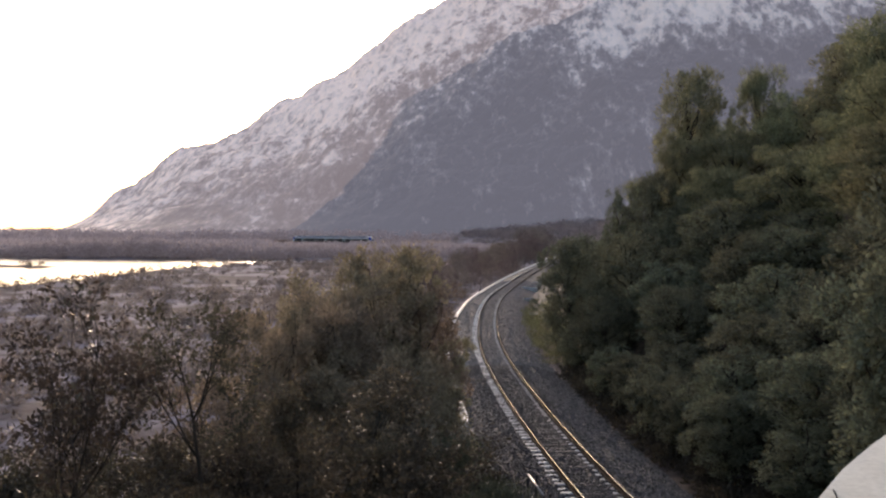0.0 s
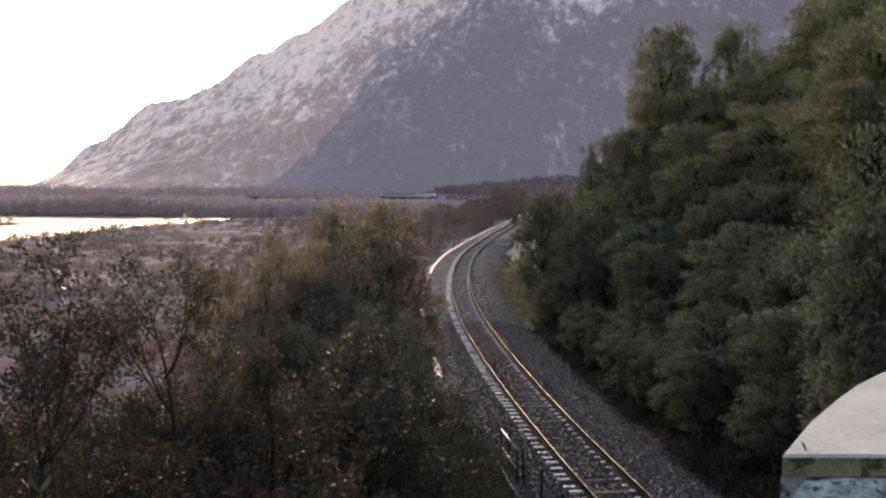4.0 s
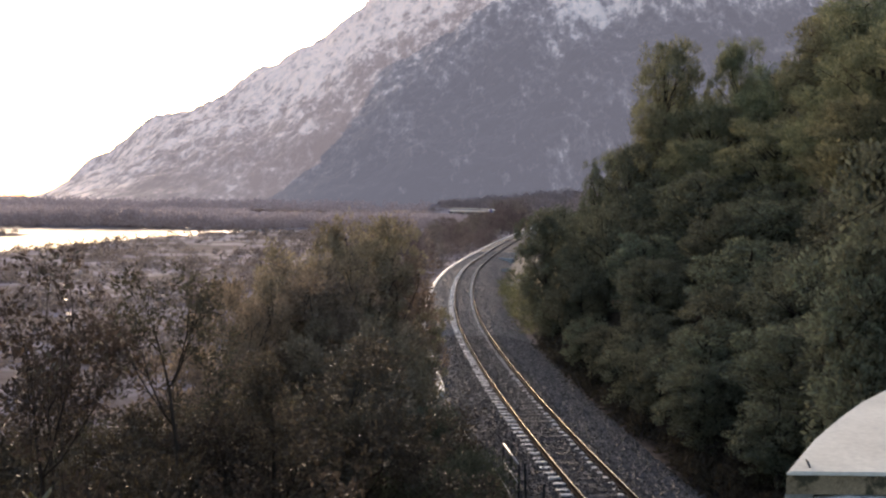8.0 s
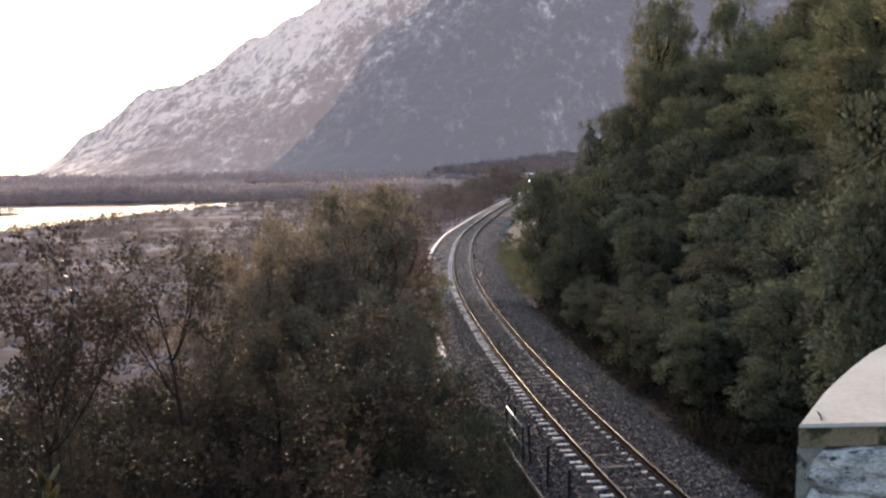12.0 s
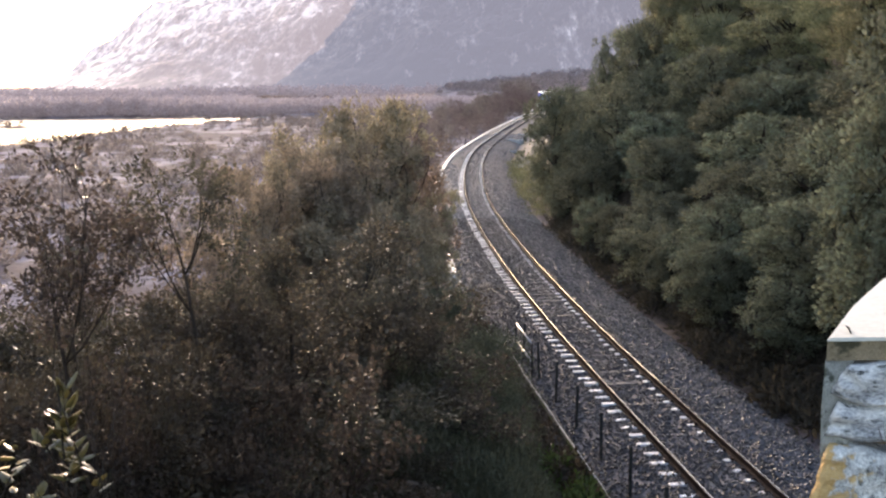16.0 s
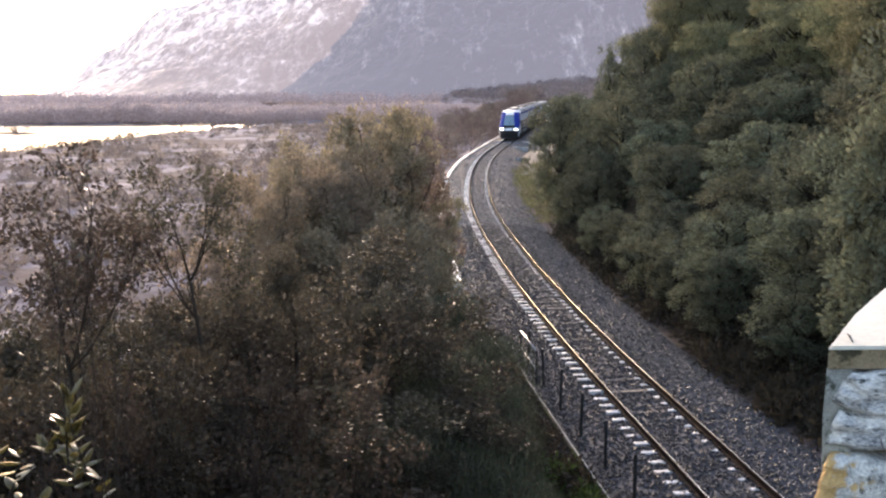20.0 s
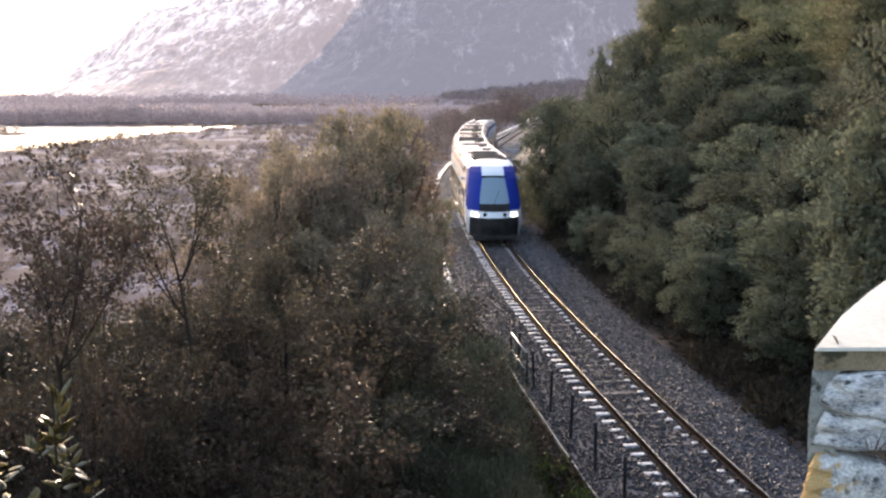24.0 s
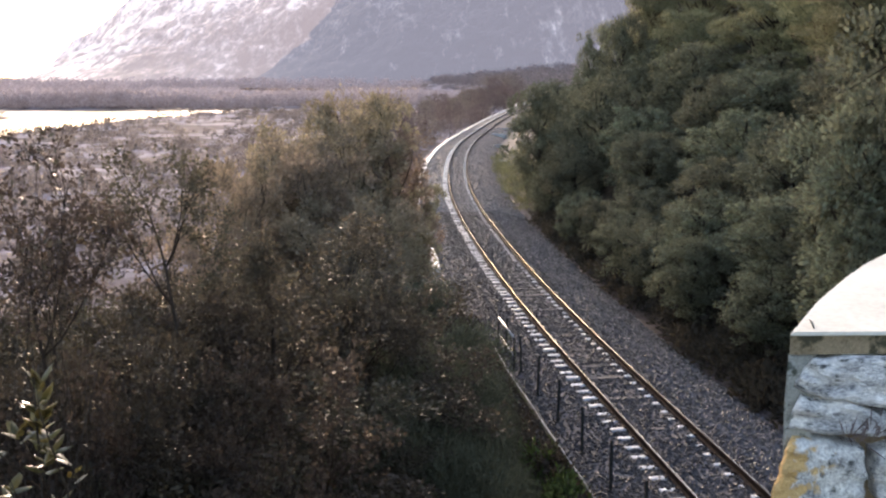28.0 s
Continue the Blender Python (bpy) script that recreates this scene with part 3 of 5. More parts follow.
def clump_tree(name, label, category, seed, height, radius, base, lobes, clumps, per, size, leaf, trunk=0.16, aspect=0.5, style="oak", group="", up=0.3, clump=0.14):
    """A tree whose crown is made of lobes, each lobe of tight tufts of leaves with dark gaps between them."""
    rng = np.random.default_rng(seed)
    t = thing(name, label, category, group)
    C, R = [], []
    for i in range(lobes):
        u = (i + 0.5) / lobes
        ang = i * 2.39996 + rng.uniform(-0.4, 0.4) + seed
        if style == "pine":
            # flat pads in tiers, widest halfway up
            z = base + (height - base) * (0.08 + 0.86 * u ** 0.8)
            w = radius * float(np.interp(u, [0, 0.3, 0.65, 0.9, 1], [0.55, 0.75, 0.62, 0.48, 0.30])) * rng.uniform(0.7, 1.2)
            rr = radius * rng.uniform(0.26, 0.42)
        elif style == "broad":
            w = radius * 0.72 * (0.8 if u < 0.2 else 1.0 if u < 0.7 else 0.78) * rng.uniform(0.35, 1.1)
            rr = radius * rng.uniform(0.24, 0.38)
            z = base + (height - base) * (0.05 + 0.9 * u) + rng.uniform(-0.06, 0.06) * height
        else:
            egg = 0.62 + 0.38 * u / 0.45 if u < 0.45 else math.sqrt(max(0.0, 1 - ((u - 0.45) / 0.58) ** 2))
            w = radius * 0.68 * egg * rng.uniform(0.55, 1.1)
            rr = radius * rng.uniform(0.26, 0.42)
            z = base + rr * 0.5 + (height - base - rr * 1.1) * u
        C.append((w * math.cos(ang), w * math.sin(ang), min(z, height - rr * 0.75)))
        R.append(rr)
    C, R = np.array(C), np.array(R)
    flat = 0.55 if style == "pine" else 0.9
    top = Vector((*(rng.normal(size=2) * 0.03 * height), height * 0.86))
    bm = bmesh.new()
    limb(bm, rng, (0, 0, -0.4), top, trunk, trunk * 0.2, 0.10, 7)
    put("trunk", bm, BARK, t, "dark rough bark", smooth=True)
    bm = bmesh.new()
    for c, rr in zip(C, R):
        c = Vector(c)
        limb(bm, rng, top * min(0.95, max(0.15, c.z / height - 0.14)), c, trunk * 0.34, trunk * 0.10, 0.2, 3)
        for _ in range(3):
            limb(bm, rng, c, c + Vector(rng.normal(size=3) * rr * 0.6), trunk * 0.10, trunk * 0.03, 0.2, 2)
    tagged(put("branch_work", bm, BARK, t, smooth=True), kind="stuff")
    k = rng.choice(lobes, clumps, p=R ** 2 / (R ** 2).sum())
    d = rng.normal(size=(clumps, 3)) + np.array([0, 0, 0.15])
    d /= np.linalg.norm(d, axis=1)[:, None]
    P = C[k] + d * (R[k] * rng.uniform(0.70, 1.08, clumps))[:, None] * np.array([1, 1, flat])
    r = radius * clump * rng.uniform(0.6, 1.4, clumps)
    n = clumps * per
    j = np.repeat(np.arange(clumps), per)
    e = rng.normal(size=(n, 3))
    e /= np.linalg.norm(e, axis=1)[:, None]
    q = P[j] + e * (r[j] * rng.uniform(0.1, 1.0, n) ** 0.5)[:, None]
    a = rng.normal(size=(n, 3)) * 0.55 + d[j] * 0.7 + e * 0.5 + np.array([0, 0, up])
    a /= np.linalg.norm(a, axis=1)[:, None]
    b = np.cross(a, rng.normal(size=(n, 3)))
    b /= np.linalg.norm(b, axis=1)[:, None] + 1e-9
    L = size * rng.uniform(0.6, 1.35, n)
    a *= L[:, None]
    b *= (L * aspect * 0.5)[:, None]
    V = np.stack([q, q + a * 0.55 + b, q + a, q + a * 0.55 - b], 1).reshape(-1, 3)
    tagged(link("crown", mesh("crown", V, np.arange(n * 4).reshape(-1, 4)), leaf, t), kind="stuff")
    return t


OAK = [clump_tree("evergreen_oak", "dense dark green evergreen oak with clumped foliage", "tree", 11 + i, 8.0, 3.0, 0.5, 20, 230, 62, 0.19, OAK_LEAF, 0.2, 0.5, group="trees along the railway") for i in range(3)]
PINE = [clump_tree("pine_tree", "tall green pine with a ragged layered crown", "tree", 31 + i, 12.0, 3.0, 2.0, 30, 340, 60, 0.26, PINE_LEAF, 0.2, 0.22, "pine", "pines on the slope", 0.9, 0.15) for i in range(3)]


def open_tree(name, label, seed, height, spread, leaves, size, leaf, trunk=0.06, group="", first=0.38, crown=None):
    """A tree that forks again and again, with leaves in tufts along its last twigs."""
    rng = np.random.default_rng(seed)
    t = thing(name, label, "tree", group)
    wood = bmesh.new()
    stem = bmesh.new()
    twigs = []

    def grow(bm, p, d, length, r, level):
        n = 4 if level < 2 else 3
        pts, rad = [p.copy()], [r]
        for i in range(n):
            d = (d + Vector(rng.normal(size=3) * (0.07 + 0.05 * level)) + Vector((0, 0, 0.05))).normalized()
            q = p + d * (length / n)
            pts.append(q)
            rad.append(r * (1 - 0.5 * (i + 1) / n))
            if level == 3:
                twigs.append((p, q))
            elif i >= (1 if level else 2):
                for _ in range(2 if level else 2):
                    side = d.orthogonal().normalized()
                    side.rotate(Matrix.Rotation(rng.uniform(0, 6.283), 3, d))
                    e = (d * rng.uniform(0.5, 0.9) + side * spread * rng.uniform(0.6, 1.1)).normalized()
                    grow(wood, q, e, length * rng.uniform(0.42, 0.66), r * 0.42, level + 1)
            p = q
        pipe(bm, pts, rad, 6 if level < 2 else 4)
        if level < 3:
            grow(wood, p, d, length * 0.5, r * 0.45, level + 1)

    low = height * first if crown is None else height - crown
    pipe(stem, [Vector((0, 0, -0.4)), Vector((0.03, 0.02, low * 0.5)), Vector((0, 0, low + 0.02))], [trunk * 1.15, trunk, trunk * 0.92], 7)
    grow(stem, Vector((0, 0, low)), Vector((0, 0, 1)), height * 0.33 if crown is None else crown * 0.5, trunk * 0.9, 0)
    top = max(q.z for p, q in twigs)
    k = (height - low) / (top - low)
    for bm in (stem, wood):
        for v in bm.verts:
            if v.co.z > low:
                v.co.z = low + (v.co.z - low) * k
    put("trunk", stem, BARK, t, "thin dark trunk", smooth=True)
    tagged(put("branch_work", wood, BARK, t, smooth=True), kind="stuff")
    mids = [(p.lerp(q, 0.6)) for p, q in twigs]
    mids = [Vector((m.x, m.y, low + (m.z - low) * k)) for m in mids]
    keep = [m for m in mids if rng.random() < 0.8] or mids
    q, f = cards(rng, keep, [rng.uniform(0.5, 1.5) * size * 1.7 for _ in keep], leaves, size, 0.5, 0.2)
    tagged(link("crown", mesh("crown", q, f), leaf, t), kind="stuff")
    return t


SLIM = [open_tree("slender_tree", "slender forking tree with tufts of olive-brown leaves", 151 + i, 9.0, 0.62, (8200, 5600, 7000)[i], 0.085, TUFT_LEAF, 0.06, "thicket beside the track", 0.24) for i in range(3)]
LOAK = [clump_tree("leafy_tree", "olive-brown leafy tree with a dense ragged crown", "tree", 61 + i, 12.0, 3.0, 2.0, 30, 330, 62, 0.17, LEFT_LEAF, 0.13, 0.45, "broad", "trees beside the track", 0.5, 0.13) for i in range(3)]
SHRUB = [clump_tree("leafy_shrub", "dark leafy shrub with small glinting leaves", "bush", 171 + i, 11.0, 1.6, 2.6, 26, 250, 62, 0.082, DEEP_LEAF, 0.05, 0.5, "broad", "thicket beside the track", 0.3, 0.15) for i in range(2)]
BROOM = [make_tree("broom_bush", "feathery grey-green broom bush with upright stems", "bush", 71 + i, 5.0, 1.6, 0.8, 34, 11000, 0.12, BROOM_LEAF, 0.06, 0.2, "broom", "bushes beside the culvert", 1.3) for i in range(2)]
BRUSH = [make_tree("bare_bush", "brown leafless winter bush", "bush", 91 + i, 4.0, 2.0, 0.4, 22, 1500, 0.34, DRY_LEAF, 0.06, 0.14, "oak", "bushes by the line", 0.8) for i in range(2)]

RIGHT_OAKS = [(8.2, 52.5, 2.3, 1.6), (8.7, 48.2, 2.3, 1.6), (9.0, 43.4, 2.5, 1.7), (9.2, 40.2, 2.5, 1.7), (9.6, 35.4, 2.7, 1.7), (7.9, 61.6, 2.8, 1.6), (10.5, 30.0, 2.7, 1.7), (7.7, 66.6, 7.3, 2.4), (10.6, 60.6, 7.9, 2.8), (14.2, 50.4, 7.9, 2.6), (10.8, 49.2, 5.4, 2.1), (13.7, 43.4, 6.7, 2.6), (11.9, 27.0, 7.6, 2.7), (13.3, 26.3, 11.0, 2.9), (9.9, 45.6, 3.2, 1.9),
              (10.4, 37.6, 3.9, 2.2), (11.6, 32.4, 4.4, 2.2), (8.8, 58.0, 4.4, 2.0), (12.3, 75, 10.8, 1.9), (13.9, 72, 11.9, 2.2), (15.3, 57.9, 9.8, 2.8),
              (12.5, 95, 7.2, 3.0), (16.2, 48.5, 8.3, 2.8), (16.8, 40, 8.6, 3.0), (15.0, 33.5, 7.0, 2.8), (17.5, 30, 12, 3.4), (11.0, 84, 6.6, 2.6), (14.5, 110, 6.8, 3.4), (18, 128, 6.2, 3.5),
              (23, 150, 5.8, 3.6), (27, 172, 5.4, 3.6), (32, 196, 5.2, 3.8), (36, 222, 5.2, 4), (41, 250, 5.4, 4.2), (9.4, 63.5, 5.0, 2.2), (11.6, 55.0, 6.4, 2.5), (12.6, 52.0, 5.0, 2.2), (12.0, 40.5, 5.0, 2.4), (13.2, 36.5, 6.2, 2.5), (12.9, 30.0, 5.4, 2.4), (16.4, 62, 9.6, 2.8), (18.2, 53.0, 9.2, 2.8), (18.5, 45, 9.0, 3.0), (13.0, 66.5, 8.4, 2.6), (15.8, 68, 10.2, 2.6), (17.5, 75, 11.0, 2.8), (20.5, 65, 11.5, 3.0)]
RIGHT_PINES = [(18.1, 78.4, 19.9, 2.9), (22.6, 76.4, 20.0, 2.3), (19.4, 72.1, 14.8, 3.2), (16.3, 74.2, 14.6, 2.1), (24.3, 70.2, 17.4, 3.6), (24.5, 62.3, 19.3, 3.4), (25.4, 58.3, 20.7, 3.8),
               (19.6, 58, 12.9, 3.3), (20.8, 52, 14.0, 3.0), (22, 50, 16.5, 3.4), (23, 44, 18, 3.8), (20, 46, 13.0, 3.2), (22, 36, 17, 3.8), (27, 66, 20.9, 3.6), (22, 90, 17, 3.4), (27, 82, 17.8, 3.6), (20, 102, 13, 3.4), (17.2, 66, 12.0, 2.6)]
for i, (x, y, top, r) in enumerate(RIGHT_OAKS):
    h = top - land(x, y)
    plant(OAK[i % 3], x, y, r / 3.0, i * 77, tall=h / 8.0 / (r / 3.0))
for i, (x, y, top, r) in enumerate(RIGHT_PINES):
    h = top - land(x, y)
    plant(PINE[i % 3], x, y, r / 3.0, i * 67, tall=h / 12.0 / (r / 3.0))
LEFT_OAKS = [(-4.9, 24.0, 4.7, 1.7), (-0.75, 38.5, 5.3, 1.5), (-1.2, 30.0, 4.6, 1.9), (-4.75, 26.2, 6.2, 1.7), (-3.5, 30.3, 6.4, 2.3), (-2.1, 33.4, 7.4, 2.2), (-3.9, 33.0, 6.9, 1.9), (-1.1, 34.5, 6.3, 1.8), (-0.1, 36, 4.3, 1.1),
             (-2.1, 26.9, 5.2, 2.3), (-2.9, 29.0, 6.1, 2.0), (-1.7, 36.5, 7.2, 1.6), (-4.3, 29.0, 6.2, 1.6)]
for i, (x, y, top, r) in enumerate(LEFT_OAKS):
    h = top - land(x, y)
    plant(LOAK[i % 3], x, y, r / 3.0, 40 + i * 97, tall=h / 12.0 / (r / 3.0))
LEFT_SLIM = [(-2.5, 16.4, 6.2, 2.0), (-1.75, 17.8, 5.9, 2.0), (-3.3, 15.2, 6.0, 1.6), (-3.6, 8.9, 5.9, 1.2), (-2.6, 14.9, 5.6, 1.7), (-1.4, 20.7, 4.8, 1.9), (-3.35, 6.9, 6.2, 0.7), (-2.2, 14.0, 5.4, 1.7), (-2.5, 11.2, 5.6, 1.4), (-3.0, 10.2, 5.5, 1.1), (-1.2, 15.8, 4.8, 1.8)]
for i, (x, y, top, r) in enumerate(LEFT_SLIM):
    h = top - land(x, y)
    plant(SLIM[i % 3], x, y, r / 1.8, i * 83, tall=h / 9.0 / (r / 1.8))
for seed, x, y, top, crown, spread, leaves, size, stem in ((211, -2.98, 8.06, 8.06, 2.9, 0.8, 2500, 0.056, 0.028), (212, -2.86, 12.05, 7.62, 3.3, 0.7, 1900, 0.065, 0.036),
                                                           (213, -3.75, 10.6, 6.75, 1.9, 0.8, 1000, 0.055, 0.03), (214, -2.05, 14.2, 6.35, 2.0, 0.75, 1600, 0.06, 0.034)):
    h = top - land(x, y)
    plant(open_tree("slender_tree", "slender forking tree with tufts of olive-brown leaves", seed, h, spread, leaves, size, TUFT_LEAF, stem, "thicket beside the track", crown=crown), x, y, 1.0, seed * 40)
LEFT_BROOM = [(1.75, 21.5, 0.9, 0.8), (1.75, 19.0, 0.8, 0.9), (2.2, 17.6, -0.1, 0.8), (1.55, 17.2, 1.2, 0.9), (2.3, 20.3, -0.2, 0.6), (1.2, 23.4, 1.9, 1.1), (1.7, 24.6, 0.9, 0.9), (0.9, 15.8, 2.2, 1.1), (2.3, 15.6, -0.3, 0.7), (-1.2, 22.0, 3.6, 1.6), (0.2, 20.2, 3.3, 1.4), (-0.3, 17.4, 3.8, 1.5), (1.1, 17.4, 2.6, 1.1), (-0.9, 19.5, 3.1, 1.6), (-0.6, 14.5, 3.5, 1.5), (0.4, 26.4, 3.0, 1.5), (-0.5, 22.4, 3.5, 1.6), (1.0, 21.3, 3.1, 1.4), (-0.2, 16.2, 3.4, 1.5), (0.7, 14.2, 3.1, 1.2), (1.2, 19.2, 2.7, 1.1), (0.1, 12.6, 2.9, 1.3), (0.3, 18.4, 3.5, 1.4)]
for i, (x, y, top, r) in enumerate(LEFT_BROOM):
    h = top - land(x, y)
    plant(BROOM[i % 2], x, y, r / 1.6, i * 71, tall=h / 5.0 / (r / 1.6))
LEFT_SHRUB = [(-5.2, 14, 5.6, 1.6), (-4.2, 14.5, 5.6, 1.5), (-6.2, 15.5, 5.4, 1.7), (-5.0, 17.5, 4.8, 1.8), (-6.9, 18, 4.7, 1.8), (-3.7, 17.5, 5.1, 1.6), (-3.9, 10.2, 6.1, 1.2), (-3.1, 10.6, 6.0, 1.1), (-4.9, 11.0, 6.0, 1.3), (-4.6, 12.8, 5.7, 1.3), (-3.4, 13.2, 5.7, 1.3), (-5.9, 13.5, 5.7, 1.4), (-3.25, 10.9, 5.45, 1.0), (-3.15, 9.0, 5.5, 0.8), (-3.6, 12.2, 5.1, 1.1), (-3.95, 9.5, 5.6, 1.1), (-4.7, 10.6, 5.5, 1.2), (-5.2, 12.2, 5.4, 1.3), (-3.3, 6.2, 5.6, 0.9), (-1.2, 17.5, 4.0, 1.7), (-1.4, 13.6, 4.5, 1.6), (-2.2, 12.7, 5.0, 1.6), (-2.75, 11.3, 5.2, 1.4), (-2.9, 9.4, 5.0, 1.3), (-3.9, 8.6, 5.2, 1.1), (-2.5, 7.7, 4.9, 1.1), (-1.6, 9.3, 4.3, 1.3), (-3.5, 10.4, 5.4, 1.3),
              (-3.3, 7.0, 5.2, 1.0), (-2.9, 8.4, 5.2, 1.0), (-1.9, 11.0, 4.6, 1.4), (-0.9, 11.6, 3.8, 1.4), (-2.4, 19.5, 4.4, 1.8), (-3.6, 14.5, 4.8, 1.6), (-4.6, 13.0, 5.0, 1.4), (-0.3, 14.6, 3.5, 1.3), (-4.2, 11.0, 5.2, 1.2)]
for i, (x, y, top, r) in enumerate(LEFT_SHRUB):
    h = top - land(x, y)
    plant(SHRUB[i % 2], x, y, r / 1.6, i * 59, tall=h / 11.0 / (r / 1.6))
rng = np.random.default_rng(5)
for i in range(96):
    y = rng.uniform(95, 330)
    d = -5 - rng.uniform(0, 1) ** 1.5 * 22 if y < 235 else -4 - rng.uniform(0, 40)
    x = line_x(y) + d
    plant(BRUSH[i % 2], x, y, rng.uniform(0.7, 1.3), i * 41)
for i in range(16):
    y = rng.uniform(258, 305)
    plant(BRUSH[i % 2], line_x(y) - 5 - rng.uniform(0, 11), y, rng.uniform(1.3, 1.7), i * 53)
for x, y, k in ((27.5, 318, 1.6), (25.9, 322, 1.5), (24.6, 300, 1.5), (22.4, 285, 1.4), (24.0, 316, 2.1), (26.2, 312, 2.0), (28.8, 331, 2.2), (22.6, 330, 2.1), (25.2, 326, 2.2), (30.0, 320, 1.9)):
    plant(BRUSH[0], x, y, k, x * 40)

# ---- trackside ----
EDGE = thing("concrete_kerb", "pale concrete kerb stones along the ballast edge", "kerb", kind="structure")
bm = bmesh.new()
box(bm, -0.14, 0.14, -0.488, 0.488, -0.22, 0.1, 0.02)
KERB = bpy.data.meshes.new("kerb_stone")
bm.to_mesh(KERB)
bm.free()
KERB.materials.append(surf("kerb_concrete", (0.44, 0.43, 0.42), (0.62, 0.61, 0.60), scale=1.5, rough=0.5, bump=0.2, per="object", per_amount=0.15))
rng = np.random.default_rng(8)
S32 = float(np.interp(32.6, LINE[:, 1], ARC))
for i in range(13, 222):
    p, a = on_line(S32 + 0.5 + i, -3.0 + 0.03 * rng.normal(), -0.42 + 0.012 * rng.normal())
    link("kerb_stone", KERB, None, EDGE, at=Matrix.Translation(p) @ pose(0, 0, 0, rng.normal() * 0.4, rng.normal() * 0.5, math.degrees(a) - 90 + rng.normal() * 0.4))

DECK = thing("culvert_bridge", "small mossy concrete culvert bridge edge beside the track", "bridge", kind="structure")
S14 = float(np.interp(13.0, LINE[:, 1], ARC))
link("edge_beam", sweep("edge_beam", [(-2.68, -0.95), (-2.68, -0.30), (-2.66, -0.27), (-2.56, -0.27), (-2.54, -0.31), (-2.54, -0.95)], S14, S32 - 0.1, 0.5), OLD_CONCRETE, DECK, "weathered concrete edge beam")
link("deck_slab", sweep("deck_slab", [(-2.6, -1.5), (-2.6, -0.6), (-1.4, -0.6), (-1.4, -1.5)], S14, S32 - 0.1, 1.0), OLD_CONCRETE, DECK, "stained concrete slab")
bm = bmesh.new()
pts = [on_line(S14 + i * (S32 - 0.2 - S14) / 26, -2.62 + 0.012 * rng.normal(), -0.235 + 0.006 * rng.normal())[0] for i in range(27)]
pts += [on_line(S32 + 0.4 + k, -2.83 - 0.012 * k + 0.05 * math.sin(k * 1.9), -0.36)[0] for k in range(13)]
pipe(bm, pts, [0.019] * len(pts), 6)
put("cable_duct", bm, surf("duct_concrete", (0.12, 0.115, 0.105), (0.42, 0.41, 0.39), scale=3, rough=0.8, bump=0.3), DECK, "pale cable duct laid along the edge", smooth=True)
bm = bmesh.new()
p, a = on_line(S32 - 0.25, -2.7, 0)
put("end_post", box(bm, -0.35, 0.25, -0.2, 0.2, -2.8, -0.24, 0.03), OLD_CONCRETE, DECK, at=Matrix.Translation(p) @ pose(0, 0, 0, 0, 0, math.degrees(a) - 90))

FENCE = thing("culvert_railing", "dark steel post and wire railing on the culvert", "railing")
post = bmesh.new()
box(post, -0.03, 0.03, -0.03, 0.03, -0.75, 0.80, 0.006)
box(post, -0.07, 0.07, -0.06, 0.06, -0.31, -0.27)
POST = bpy.data.meshes.new("post")
post.to_mesh(POST)
post.free()
POST.materials.append(DARK_STEEL)
for i in range(8):
    s = S32 - 1.2 - 2.15 * i
    p, a = on_line(s, -2.30 + 0.03 * i, 0.0)
    link("post", POST, None, FENCE, at=Matrix.Translation(p) @ pose(0, 0, 0, rng.normal() * 1.5, rng.normal() * 1.5, math.degrees(a) - 90))
for z in (0.72, 0.36, 0.0):
    for i in range(7):
        bm = bmesh.new()
        tube(bm, on_line(S32 - 1.2 - 2.15 * i, -2.30 + 0.03 * i, z)[0], on_line(S32 - 1.2 - 2.15 * (i + 1), -2.27 + 0.03 * i, z)[0], 0.0035, sides=5)
        put("wire", bm, DARK_STEEL, FENCE)
bm = bmesh.new()
a, b = Vector((2.51, 32.08, 0.60)), Vector((2.76, 29.4, 0.63))
tube(bm, a, b, 0.028, sides=8)
put("hand_rail", bm, BRIGHT_STEEL, FENCE, "bright steel tube", smooth=True)
bm = bmesh.new()
tube(bm, a + Vector((0.02, 0, -0.55)), b + Vector((0.0, 0, -0.55)), 0.022, sides=8)
put("hand_rail", bm, BRIGHT_STEEL, FENCE, "bright steel tube", smooth=True)
for q in (a, b):
    bm = bmesh.new()
    tube(bm, q + Vector((0, 0, 0.03)), Vector((q.x, q.y, -0.6)), 0.03, sides=7)
    put("rail_post", bm, DARK_STEEL, FENCE, smooth=True)

# pale blocks and grass on the verge
def gravel_verge():
    """Grey trodden gravel between the ballast and the woods on the inside of the bend."""
    V, F, cols = [], [], 10
    ss = np.arange(float(np.interp(92, LINE[:, 1], ARC)), float(np.interp(262, LINE[:, 1], ARC)), 1.5)
    for s in ss:
        for c in range(cols):
            p, _a = on_line(s, 3.7 + 0.75 * c, 0)
            V.append((p.x, p.y, max(land(p.x, p.y), -0.85 + fall(p.y)) + 0.10 + 0.05 * bump2(p.x, p.y, 0.6)))
    for i in range(len(ss) - 1):
        for c in range(cols - 1):
            k = i * cols + c
            F.append((k, k + 1, k + cols + 1, k + cols))
    m = surf("verge_gravel", (0.042, 0.042, 0.043), (0.115, 0.113, 0.115), scale=0.6, fine=14, rough=0.9, bump=0.8, depth=0.05, spot=(0.07, 0.08, 0.04), spot_at=0.6, spot_scale=0.4, spec=0.1)
    tagged(link("gravel_verge", mesh("gravel_verge", V, F), m, smooth=True), "grey gravel verge beside the ballast", "gravel", kind="structure")


gravel_verge()


